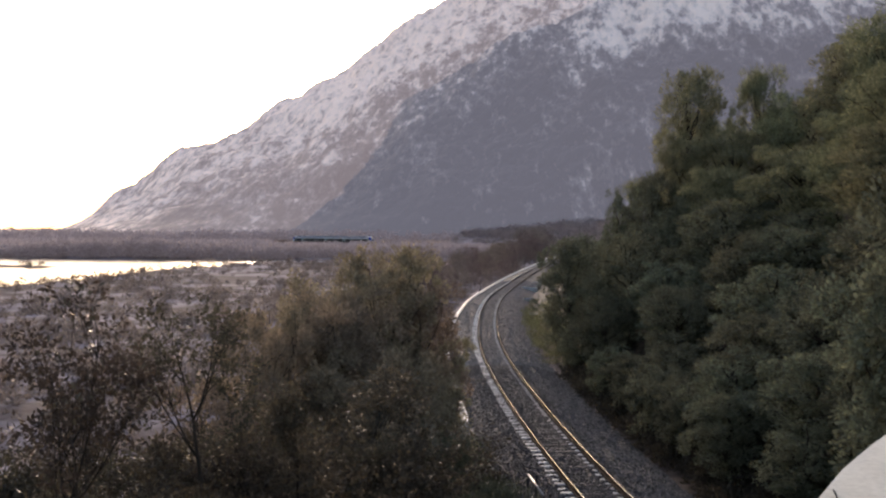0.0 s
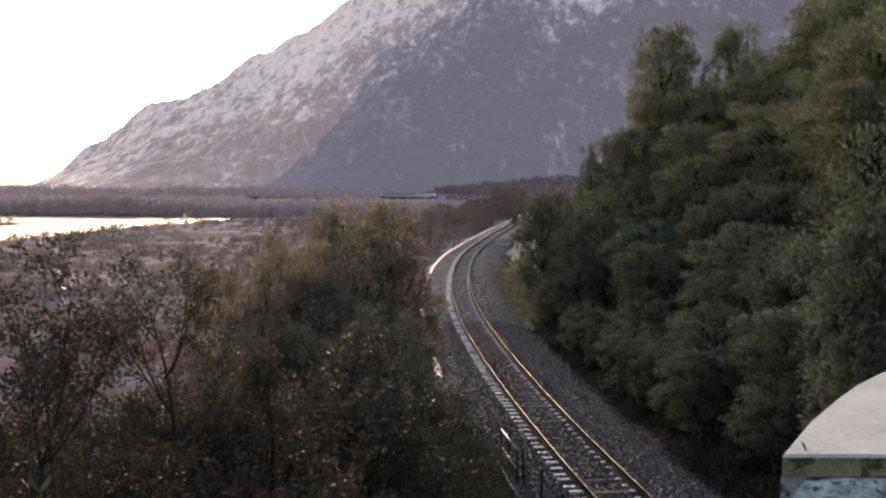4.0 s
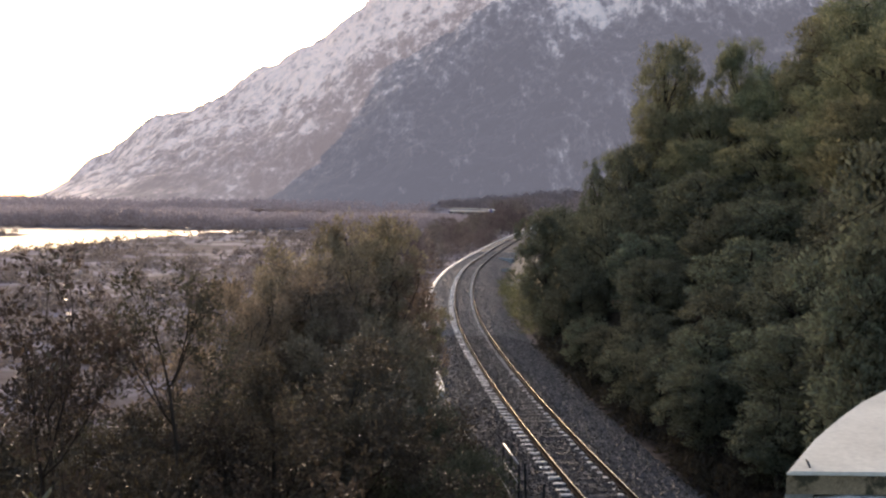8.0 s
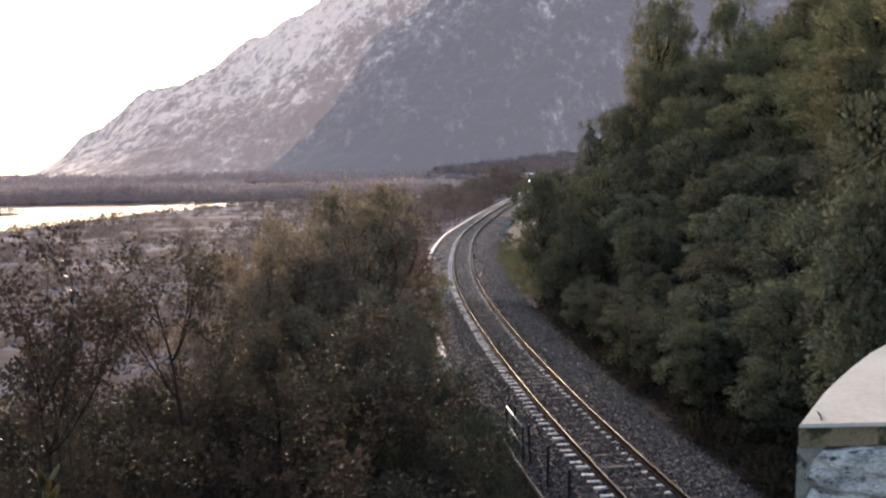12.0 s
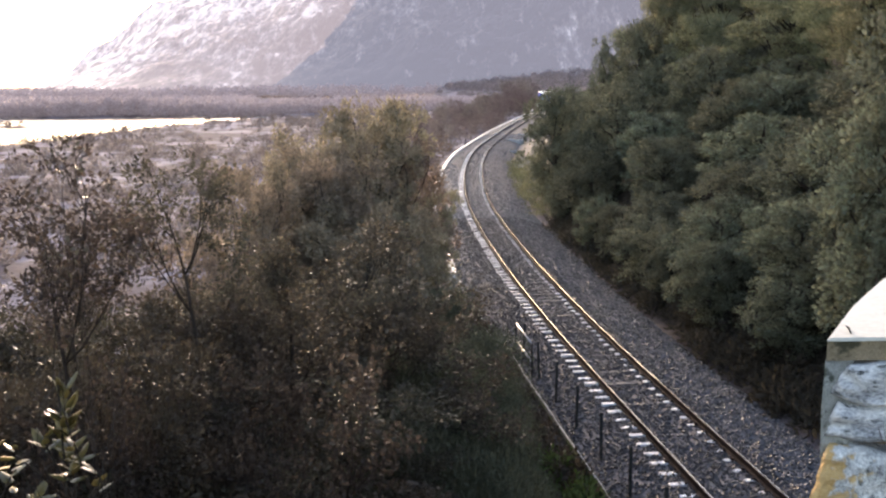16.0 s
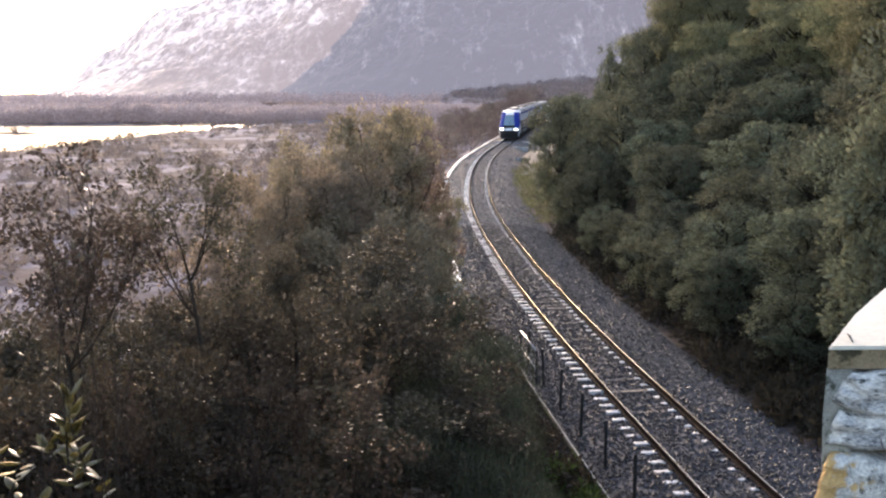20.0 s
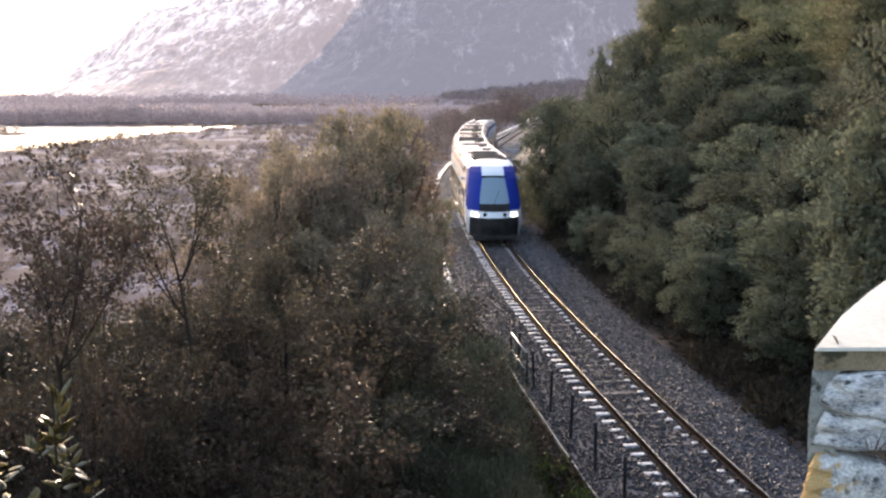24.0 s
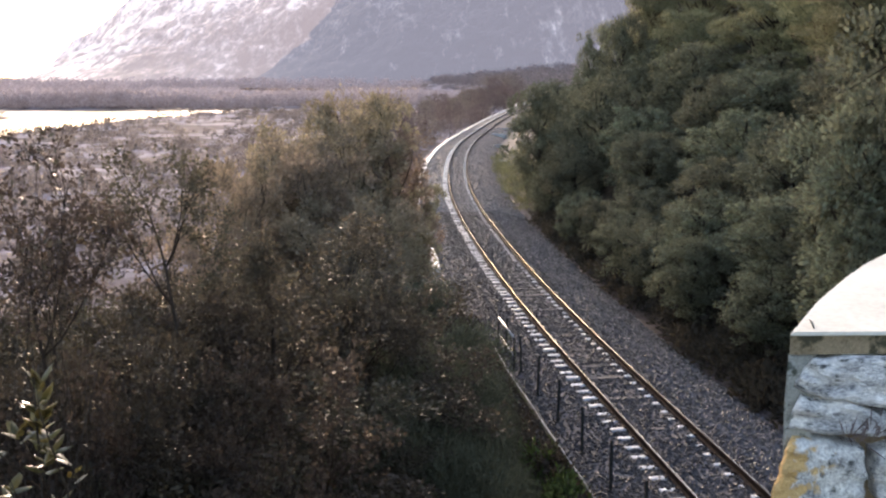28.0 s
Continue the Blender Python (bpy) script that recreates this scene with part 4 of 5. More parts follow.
BLOCK_STONE = surf("block_stone", (0.24, 0.24, 0.235), (0.44, 0.435, 0.42), scale=2.5, rough=0.9, bump=0.5, spec=0.15)


def boulder(x, y, sx, sy, sz, seed, material=BLOCK_STONE):
    r = np.random.default_rng(seed)
    bm = bmesh.new()
    box(bm, -sx / 2, sx / 2, -sy / 2, sy / 2, -0.3, sz, 0.06)
    bmesh.ops.subdivide_edges(bm, edges=bm.edges, cuts=1)
    for v in bm.verts:
        v.co += Vector(r.normal(size=3) * 0.03)
    ob = put("stone_block", bm, material, at=pose(x, y, max(land(x, y), -0.6 if x - line_x(y) < 5 else land(x, y)), 0, 0, r.uniform(-25, 25)))
    return tagged(ob, "pale squared stone block lying on the verge", "stone", "blocks on the verge")


for k, (x, y, sx, sy, sz) in enumerate([(10.4, 135, 1.9, 0.9, 0.5), (12.3, 149, 1.3, 0.8, 0.4), (9.6, 120, 2.2, 0.5, 0.2), (8.1, 99, 0.8, 0.6, 0.25)]):
    boulder(x, y, sx, sy, sz, k)


def blades(name, label, category, spots, per, size, spread, leaf, seed, aspect=0.25, up=1.5, high=0.1):
    r = np.random.default_rng(seed)
    Q, k = [], 0
    for (x, y, z, s) in spots:
        q, f = cards(r, [(x, y, z + high * s)], [spread * s], per, size * s, aspect, up)
        Q.append(q)
    q = np.concatenate(Q)
    q[:, 2] = np.maximum(q[:, 2], -6)
    ob = link(name, mesh(name, q, np.arange(len(q)).reshape(-1, 4)), leaf)
    return tagged(ob, label, category, kind="stuff")


r = np.random.default_rng(21)
spots = []
for _ in range(260):
    y = r.uniform(66, 106)
    x = line_x(y) + 3.3 + r.uniform(0, 2.6)
    spots.append((x, y, max(land(x, y), -0.85), r.uniform(0.6, 1.3)))
blades("grass", "low yellow-green verge grass", "grass", spots, 40, 0.3, 0.45, GRASS, 22, 0.12, 2.5, 0.0)
spots = []
for _ in range(6000):
    y = r.uniform(48, 318) if r.random() < 0.85 else r.uniform(45, 130)
    x = line_x(y) - 8 - r.uniform(0, 1) ** 0.8 * (70 + 0.32 * y)
    if bump2(x, y, 0.045) + 0.3 * bump2(x, y, 0.2) < r.uniform(-0.4, 0.15) or land(x, y) < -4.5:
        continue
    spots.append((x, y, land(x, y), r.uniform(0.5, 1.6)))
blades("scrub", "low brown scrub scattered over the gravel plain", "scrub", spots, 40, 0.38, 0.6, DRY_LEAF, 23, 0.35, 0.8, 0.3)
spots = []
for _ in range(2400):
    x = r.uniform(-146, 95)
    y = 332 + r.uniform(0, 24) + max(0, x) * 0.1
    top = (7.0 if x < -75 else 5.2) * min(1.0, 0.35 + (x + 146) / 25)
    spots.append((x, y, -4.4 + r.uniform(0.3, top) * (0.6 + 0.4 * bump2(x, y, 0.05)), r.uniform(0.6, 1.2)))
blades("bank_woods", "bare grey-brown woods with painted haze along the far river bank", "woods", spots, 60, 0.8, 1.7, HAZY_LEAF, 24, 0.5, 0.1, 0.3)
spots = []
for _ in range(2600):
    a, d = radians(r.uniform(-29, 14)), r.uniform(705, 770)
    x, y = d * math.sin(a), d * math.cos(a)
    spots.append((x, y, -6 + r.uniform(0, 5.5) * (0.8 + 0.5 * bump2(x, y, 0.02)), r.uniform(0.7, 1.3)))
for _ in range(3200):
    y = r.uniform(358, 640)
    x = y * math.tan(radians(r.uniform(-29, 3)))
    if abs(x - float(np.interp(y, LINE[:, 1], LINE[:, 0]))) < 9:
        continue
    spots.append((x, y, 7.0 - 0.0205 * y - r.uniform(0, 2.0) + (1.2 if x < -0.17 * y else 0.0), r.uniform(0.3, 0.5)))
for _ in range(700):
    p, _a = on_line(r.uniform(560, 765), -r.uniform(4.5, 11), 0)
    spots.append((p.x, p.y, p.z - 0.6 + r.uniform(0, 1.3), r.uniform(0.3, 0.45)))
slope_spots = []
for _ in range(1500):
    y = r.uniform(345, 700)
    x = max(line_x(y), 0) + r.uniform(8, 40 + 0.1 * y)
    slope_spots.append((x, y, land(x, y) + r.uniform(0, 1.5 + 0.06 * max(0, x - line_x(y))) * (0.7 + 0.6 * bump2(x, y, 0.03)), r.uniform(0.5, 1.0)))
blades("slope_woods", "bare brown winter woods on the slope above the line", "woods", slope_spots, 40, 1.1, 2.6, WOODS_LEAF, 35, 0.5, 0.1, 0.3)
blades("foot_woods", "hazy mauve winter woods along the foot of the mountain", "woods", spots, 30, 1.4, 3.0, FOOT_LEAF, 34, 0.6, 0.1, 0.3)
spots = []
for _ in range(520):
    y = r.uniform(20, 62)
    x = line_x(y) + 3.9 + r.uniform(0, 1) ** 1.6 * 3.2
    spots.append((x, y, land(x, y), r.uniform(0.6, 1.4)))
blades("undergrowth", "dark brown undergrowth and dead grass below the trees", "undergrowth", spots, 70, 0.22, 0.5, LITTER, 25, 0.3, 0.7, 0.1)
spots = []
for _ in range(200):
    s = S14 + (S32 - S14) * r.uniform(0, 0.52)
    p, _a = on_line(s, -2.78 - r.uniform(0, 0.8), 0)
    spots.append((p.x, p.y, -0.62 - r.uniform(0, 0.8), r.uniform(0.6, 1.2)))
# Dark leaves added to stand for the black void below the culvert edge.
dark_fill_spots = []
for _ in range(420):
    u = r.uniform(2.76, 3.55)
    p, _a = on_line(r.uniform(S14, S32 + 4), -u, 0)
    dark_fill_spots.append((p.x, p.y, -0.45 - (u - 2.76) * 0.65, r.uniform(0.6, 1.1)))
blades("ivy", "dark leaf fill for the void below the culvert edge", "ivy", dark_fill_spots, 46, 0.13, 0.32, DEEP_LEAF, 36, 0.5, 0.5, 0.1)
blades("verge_plants", "green plants growing below the culvert edge", "plants", spots, 60, 0.16, 0.35, MOSS, 26, 0.35, 1.0, 0.3)

# ---- the parapet beside the camera ----
BRIDGE = thing("road_bridge", "stone road bridge over the railway", "bridge", kind="structure")
bm = bmesh.new()
put("deck", box(bm, -9, 21, -7.5, 2.5, 6.25, 6.85), ROAD, BRIDGE)
for x0, x1 in ((-9, 4.4), (12.8, 21)):
    bm = bmesh.new()
    put("abutment", box(bm, x0, x1, -7.2, 2.3, -3.2, 6.25), MORTAR, BRIDGE)

PARAPET = thing("parapet_wall", "rubble stone parapet with a pale concrete coping", "wall")
OUTLINE = [(0.731, 1.98), (3.2, 1.98), (3.2, 4.0), (2.7, 3.95), (2.2, 3.7), (1.85, 3.42), (1.55, 3.12), (1.305, 2.845), (1.18, 2.69), (1.065, 2.525), (0.97, 2.38), (0.89, 2.255), (0.81, 2.115)]


def prism(outline, z0, z1, bevel=0.0):
    bm = bmesh.new()
    lo = [bm.verts.new((x, y, z0)) for x, y in outline]
    hi = [bm.verts.new((x, y, z1)) for x, y in outline]
    n = len(outline)
    bm.faces.new(lo[::-1])
    top = bm.faces.new(hi)
    for i in range(n):
        bm.faces.new((lo[i], lo[(i + 1) % n], hi[(i + 1) % n], hi[i]))
    if bevel:
        bmesh.ops.bevel(bm, geom=list(top.edges), offset=bevel, segments=2, affect="EDGES")
    return bm


put("coping", prism(OUTLINE, 7.878, 7.885, 0.003), COPING, PARAPET, "pale weathered concrete coping")
put("bedding", prism([(x + 0.002, y + 0.006) for x, y in OUTLINE], 7.838, 7.878), BEDDING, PARAPET, "brown mossy mortar bed under the coping")
put("core", prism([(x + 0.035, y + 0.055) for x, y in OUTLINE], -3.0, 7.838), MORTAR, PARAPET, "brown lime mortar")
bm = bmesh.new()
box(bm, 0.733, 0.79, 1.992, 2.06, 7.0, 7.838)
bmesh.ops.subdivide_edges(bm, edges=bm.edges, cuts=7, use_grid_fill=True)
for v in bm.verts:
    v.co += Vector((0.62 * (v.co.y - 1.995) + 0.006 * noise.noise(v.co * 30), 0.006 * noise.noise(v.co * 24 + Vector((5, 0, 0))), 0))
put("corner_render", bm, RENDERING, PARAPET, "grey cement render on the corner", smooth=True)
rng = np.random.default_rng(77)


def x_near(corners):
    return corners[0][0] < 1.1


def rubble(corners, front, seed, material, label="", corner=False):
    """A rough stone whose face has the four given corners (x, z), from lower left round to upper left."""
    bm = bmesh.new()
    box(bm, 0, 1, 0, 0.14, 0, 1)
    bmesh.ops.subdivide_edges(bm, edges=bm.edges, cuts=16 if corner or x_near(corners) else 5, use_grid_fill=True)
    (ax, az), (bx, bz), (cx, cz), (dx, dz) = corners
    for v in bm.verts:
        s, t = v.co.x, v.co.z
        x = (1 - t) * ((1 - s) * ax + s * bx) + t * ((1 - s) * dx + s * cx)
        z = (1 - t) * ((1 - s) * az + s * bz) + t * ((1 - s) * dz + s * cz)
        u, w = 2 * s - 1, 2 * t - 1
        e = max(abs(u) ** 9, abs(w) ** 9)
        k = noise.fractal(Vector((x * 17 + seed, z * 24, seed * 1.7)), 0.8, 2.1, 5)
        y = v.co.y + front + 0.014 * e + 0.015 * k + 0.006 * abs(noise.noise(Vector((x * 60 + seed, z * 70, 2)))) + 0.009 * noise.noise(Vector((x * 9, z * 34 + x * 14, seed)))
        x += 0.007 * noise.noise(Vector((z * 30, seed * 1.3, 1))) * abs(u) - u * 0.004 * w * w
        if corner:
            x += 0.6 * max(0.0, y - front) * (0.5 - 0.5 * u)
        z += 0.007 * noise.noise(Vector((x * 18, seed, 5))) - w * 0.004 * u * u
        v.co = Vector((x, y, z))
    return put("stone", bm, material, PARAPET, label, smooth=True)


# the three stones of the corner, then the courses behind and below them
rubble([(0.730, 7.762), (0.965, 7.720), (0.955, 7.836), (0.764, 7.834)], 1.968, 3, RUBBLE, "", True)
rubble([(0.724, 7.678), (0.950, 7.666), (0.955, 7.716), (0.752, 7.757)], 1.976, 11, RUBBLE, "", True)
rubble([(0.694, 7.520), (0.905, 7.520), (0.895, 7.650), (0.728, 7.668)], 1.962, 23, LICHEN, "stone covered with orange lichen", True)
rows = [(7.834, 7.725, 0.975), (7.715, 7.655, 0.965), (7.645, 7.52, 0.925), (7.508, 7.42, 0.735), (7.41, 7.32, 0.72), (7.31, 7.21, 0.74)]
for k, (zt, zb, x) in enumerate(rows):
    j = 0
    while x < 2.9:
        w = 0.20 + rng.uniform(-0.03, 0.09)
        a, b, c, d = rng.uniform(-0.008, 0.008, 4)
        rubble([(x + a, zb + b), (x + w + c, zb + d), (x + w - c, zt + a), (x - a, zt + c)], 1.970 + rng.uniform(-0.006, 0.008), k * 31 + j * 7 + 1, RUBBLE, "", k > 2 and j == 0)
        x += w + 0.012
        j += 1
bm = bmesh.new()
pipe(bm, [Vector((0.802, 2.07, 7.8875)), Vector((0.793, 2.035, 7.891)), Vector((0.784, 1.998, 7.8885))], [0.0012, 0.0022, 0.0012], 6)
tagged(put("twig", bm, BARK, smooth=True), "short dark twig lying on the coping", "twig")
spots = [(0.86 + 0.03 * i, 1.962, 7.665 + 0.01 * (i % 2), 1.0) for i in range(3)]
ob = blades("wall_weeds", "dry weeds in the joints of the parapet", "weeds", spots, 26, 0.05, 0.025, DRY_LEAF, 28, 0.06, 1.6, 0.0)

# saplings close to the bridge
def sapling(x, y, foot, top, whorls, seed):
    """A thin upright shoot with whorls of long leaves; each whorl as its height, its leaf count and how far the leaves lean out."""
    r = np.random.default_rng(seed)
    t = thing("sapling", "slender sapling with long pale green leaves at its tip", "tree", at=pose(x, y, foot))
    bm = bmesh.new()
    pts = [Vector((0.02 * math.sin(k * 1.3), 0.02 * math.cos(k * 1.7), (top - foot) * k / 9)) for k in range(10)]
    pipe(bm, pts, [0.016 - 0.0013 * k for k in range(10)], 7)
    put("stem", bm, BARK, t, "thin dark stem", smooth=True)
    V, F = [], []
    for k in range(7):
        u = k / 6
        w = 0.5 * math.sin(math.pi * min(1, 0.06 + 0.94 * u ** 0.8)) ** 0.8 * 0.42
        for e, lift in ((-1, 0.3), (0, 0.0), (1, 0.3)):
            V.append((e * w, 0.30 * u * u + lift * w * 2, u))
    for k in range(6):
        for e in (0, 1):
            F.append((3 * k + e, 3 * k + e + 1, 3 * k + e + 4, 3 * k + e + 3))
    blade = mesh("leaf", V, F)
    blade.materials.append(NEAR_LEAF)
    for z, count, lean, dx, dy in whorls:
        if dx or dy:
            bm = bmesh.new()
            pipe(bm, [Vector((0, 0, z - foot - 0.22)), Vector((dx * 0.6, dy * 0.6, z - foot - 0.08)), Vector((dx, dy, z - foot))], [0.006, 0.004, 0.003], 5)
            put("twig", bm, BARK, t, smooth=True)
        for i in range(count):
            a = i * 137.5 + r.uniform(-25, 25) + seed
            m = pose(dx, dy, z - foot + r.uniform(-0.05, 0.05)) @ pose(0, 0, 0, 0, 0, a) @ pose(0, 0, 0, -lean * r.uniform(0.6, 1.3), 0, 0) @ pose(0, 0, 0, 0, 0, r.uniform(-40, 40))
            L = r.uniform(0.06, 0.105)
            link("leaf", blade, None, t, at=m @ Matrix.Diagonal((L, L, L, 1)), smooth=True)
    return t


sapling(-1.50, 4.0, land(-1.5, 4.0) - 0.1, 7.22, [(7.13, 10, 20, 0, 0), (7.07, 8, 40, 0, 0), (7.00, 9, 35, 0, 0), (6.93, 8, 45, 0, 0), (6.84, 8, 45, 0, 0), (6.95, 7, 38, -0.10, 0.02), (6.92, 4, 60, -0.20, -0.03), (6.88, 5, 45, 0.02, 0.05), (6.78, 5, 55, 0.10, 0.03), (6.72, 5, 50, -0.16, 0.04), (6.66, 5, 50, 0.06, -0.05)], 131)
sapling(-1.90, 4.15, land(-1.9, 4.15) - 0.1, 6.95, [(6.86, 6, 50, 0, 0), (6.76, 5, 60, 0.10, 0), (6.70, 5, 50, -0.08, 0.05), (6.60, 5, 60, 0.05, -0.06)], 140)
near2 = make_tree("sapling", "thin sapling with a few small leaves on its twigs", "tree", 132, 10.7, 0.2, 10.1, 9, 90, 0.026, SLIM_LEAF, 0.008, 0.45, "slim", "", 0.4)
plant(near2, -1.14, 3.2, 1.0, 0)

bm = bmesh.new()
tube(bm, (2.36, 23.3, -0.58), (3.14, 23.25, -0.58), 0.016, sides=8)
put("drain_pipe", bm, plain("pale_plastic", (0.5, 0.5, 0.48), 0.5), DECK, "thin pale drain pipe", smooth=True)

# ---- train ----
T_BODY = surf("train_silver_paint", (0.37, 0.375, 0.39), (0.47, 0.475, 0.49), scale=0.5, fine=30, rough=0.55, bump=0.03, metal=0.0, spec=0.3)
T_LOWER = surf("train_dusty_skirt", (0.042, 0.040, 0.038), (0.090, 0.086, 0.081), scale=0.9, rough=0.7, bump=0.05, spec=0.2)
T_WHITE = surf("train_white_paint", (0.66, 0.67, 0.68), (0.78, 0.79, 0.80), scale=0.8, rough=0.3, bump=0.02)
# The cab's blue paint again, darkened to stand for shade on the band.
T_BLUE_SHADED = surf("train_blue_shaded", (0.004, 0.013, 0.085), (0.007, 0.020, 0.12), scale=0.8, rough=0.5, bump=0.02, spec=0.06)
T_BLUE = surf("train_blue_paint", (0.006, 0.024, 0.20), (0.010, 0.034, 0.26), scale=0.8, rough=0.5, bump=0.02, spec=0.06)
T_ROOF = surf("train_roof_grey", (0.19, 0.187, 0.18), (0.34, 0.335, 0.325), scale=1.1, rough=0.8, bump=0.08, spec=0.15)
T_SLAT = surf("roof_slat_grey", (0.05, 0.05, 0.048), (0.12, 0.118, 0.115), scale=1.5, rough=0.85, bump=0.08, spec=0.1)
T_DARK = surf("train_dark_equipment", (0.012, 0.012, 0.013), (0.045, 0.043, 0.042), scale=2, rough=0.85, bump=0.1, spec=0.08)
T_GLASS = plain("train_tinted_glass", (0.014, 0.015, 0.016), 0.2, 0.0, 0.0, 0.3)
# Pale blue base stands in for the sky reflected in the glass.
T_SCREEN = plain("windscreen_glass_with_sky", (0.16, 0.24, 0.29), 0.05, 0.0, 0.0, 1.0)
T_TEAL = surf("door_teal", (0.02, 0.16, 0.15), (0.03, 0.22, 0.20), scale=2, rough=0.4, bump=0.02)
T_YELLOW = plain("yellow_stripe", (0.75, 0.38, 0.02), 0.5)
T_LAMP = plain("headlamp_lit", (0.9, 0.9, 0.85), 0.2, 0.0, 6.0)
T_RUBBER = plain("black_rubber", (0.015, 0.015, 0.015), 0.7)
WHEEL = surf("wheel_steel", (0.08, 0.06, 0.05), (0.2, 0.17, 0.15), scale=6, rough=0.5, metal=0.6, bump=0.1)

HALF = [(0.0, 0.30), (1.10, 0.30), (1.36, 0.36), (1.44, 0.62), (1.475, 1.0), (1.475, 1.6), (1.475, 2.2), (1.475, 2.72), (1.47, 3.02), (1.445, 3.2), (1.37, 3.38), (1.23, 3.52), (0.98, 3.62), (0.55, 3.675), (0.0, 3.69)]
PROFILE = HALF + [(-x, z) for x, z in HALF[-2:0:-1]]


def nose_depth(x, z):
    """How far the cab's surface lies behind its tip."""
    d = np.interp(z, [0.3, 0.8, 1.2, 1.6, 2.0, 2.5, 2.9, 3.2, 3.45, 3.69], [0.32, 0.06, 0.0, 0.16, 0.42, 0.80, 1.16, 1.62, 2.25, 3.2])
    return d + 1.05 * (abs(x) / 1.475) ** 2.6


def taper(p):
    """Draw the upper cab in towards the middle, more so nearer the tip."""
    x, y, z = p
    f = min(1.0, max(0.0, (y + 5.0) / 3.4))
    return (x * (1 - 0.27 * f * max(0.0, (z - 1.7) / 2.0) ** 1.3), y, z)


def skin(name, material, parent, quads, label=""):
    """Quads that share corners, as one part."""
    key, V, F = {}, [], []
    for q in quads:
        f = []
        for p in q:
            k = (round(p[0], 4), round(p[1], 4), round(p[2], 4))
            if k not in key:
                key[k] = len(V)
                V.append(p)
            f.append(key[k])
        if len(set(f)) > 2:
            F.append(tuple(dict.fromkeys(f)))
    return link(name, mesh(name, V, F), material, parent, label, smooth=True)


def strip(parent, name, material, y0, y1, side, pts, out=0.012, label=""):
    """A band along a side, following the wall's section and standing a little proud of it."""
    bm = bmesh.new()
    n = len(pts)
    a = [bm.verts.new((side * (x + out), y0, z)) for x, z in pts]
    b = [bm.verts.new((side * (x + out), y1, z)) for x, z in pts]
    c = [bm.verts.new((side * (x - 0.02), y0, z)) for x, z in pts]
    d = [bm.verts.new((side * (x - 0.02), y1, z)) for x, z in pts]
    for i in range(n - 1):
        bm.faces.new((a[i], b[i], b[i + 1], a[i + 1]))
        bm.faces.new((c[i], a[i], a[i + 1], c[i + 1]))
        bm.faces.new((d[i], b[i], b[i + 1], d[i + 1]))
    bm.faces.new((a[0], b[0], d[0], c[0]))
    bm.faces.new((a[-1], b[-1], d[-1], c[-1]))
    bmesh.ops.recalc_face_normals(bm, faces=bm.faces)
    return put(name, bm, material, parent, label)


WALL_X = 1.475


def window(car, side, y0, y1, z0=1.30, z1=2.34):
    y0, y1 = y0 - 0.045, y1 + 0.045
    fr = strip(car, "window", T_RUBBER, y0, y1, side, [(WALL_X, z0), (WALL_X, z1)], 0.006)
    strip(fr, "pane", T_GLASS, y0 + 0.05, y1 - 0.05, side, [(WALL_X, z0 + 0.05), (WALL_X, z1 - 0.05)], 0.016, "dark tinted glass")
    return fr


def door(car, side, y0, y1):
    """Double door: silver above, dusty below, each leaf with a teal-framed window."""
    d = strip(car, "door", T_RUBBER, y0, y1, side, [(WALL_X, 0.90), (WALL_X, 2.58)], 0.008, "silver double door with teal windows")
    m = (y0 + y1) / 2
    for a, b in ((y0 + 0.05, m - 0.015), (m + 0.015, y1 - 0.05)):
        strip(d, "door_leaf", T_BODY, a, b, side, [(WALL_X, 1.30), (WALL_X, 2.55)], 0.016)
        strip(d, "kick_panel", T_LOWER, a, b, side, [(WALL_X, 0.92), (WALL_X, 1.30)], 0.015, "dusty lower door panel")
        strip(d, "window_frame", T_TEAL, a + 0.10, b - 0.10, side, [(WALL_X, 1.40), (WALL_X, 2.36)], 0.024, "teal window frame")
        strip(d, "door_glass", T_GLASS, a + 0.24, b - 0.24, side, [(WALL_X, 1.46), (WALL_X, 2.30)], 0.030, "dark glass")
    bm = bmesh.new()
    x0, x1 = sorted((side * 1.38, side * 1.60))
    put("step", box(bm, x0, x1, y0 + 0.05, y1 - 0.05, 0.80, 0.88, 0.01), BRIGHT_STEEL, d, "pale metal step")


def bogie(car, y, axle=1.35):
    bm = bmesh.new()
    for s in (-1, 1):
        box(bm, s * 1.02 - 0.07, s * 1.02 + 0.07, y - 1.7, y + 1.7, 0.45, 0.72, 0.03)
    box(bm, -1.0, 1.0, y - 0.3, y + 0.3, 0.45, 0.7)
    b = put("bogie", bm, T_DARK, car, "dark grimy bogie frame")
    for dy in (-axle, axle):
        for s in (-1, 1):
            bm = bmesh.new()
            tube(bm, (s * 0.69, y + dy, 0.43), (s * 0.82, y + dy, 0.43), 0.43, sides=20)
            put("wheel", bm, WHEEL, b)
        bm = bmesh.new()
        tube(bm, (-0.7, y + dy, 0.43), (0.7, y + dy, 0.43), 0.08, sides=8)
        put("axle", bm, WHEEL, b)


def louvers(car, y0, y1, side, n):
    step = (y1 - y0) / n
    for i in range(n):
        bm = bmesh.new()
        x0, x1 = sorted((side * 0.98, side * 1.36))
        box(bm, x0, x1, y0 + i * step, y0 + i * step + step * 0.5, 3.54, 3.60)
        bmesh.ops.rotate(bm, verts=bm.verts, cent=(side * 0.7, 0, 3.63), matrix=Matrix.Rotation(side * 0.32, 3, "Y"))
        put("louver", bm, T_DARK, car, "dark roof louver")


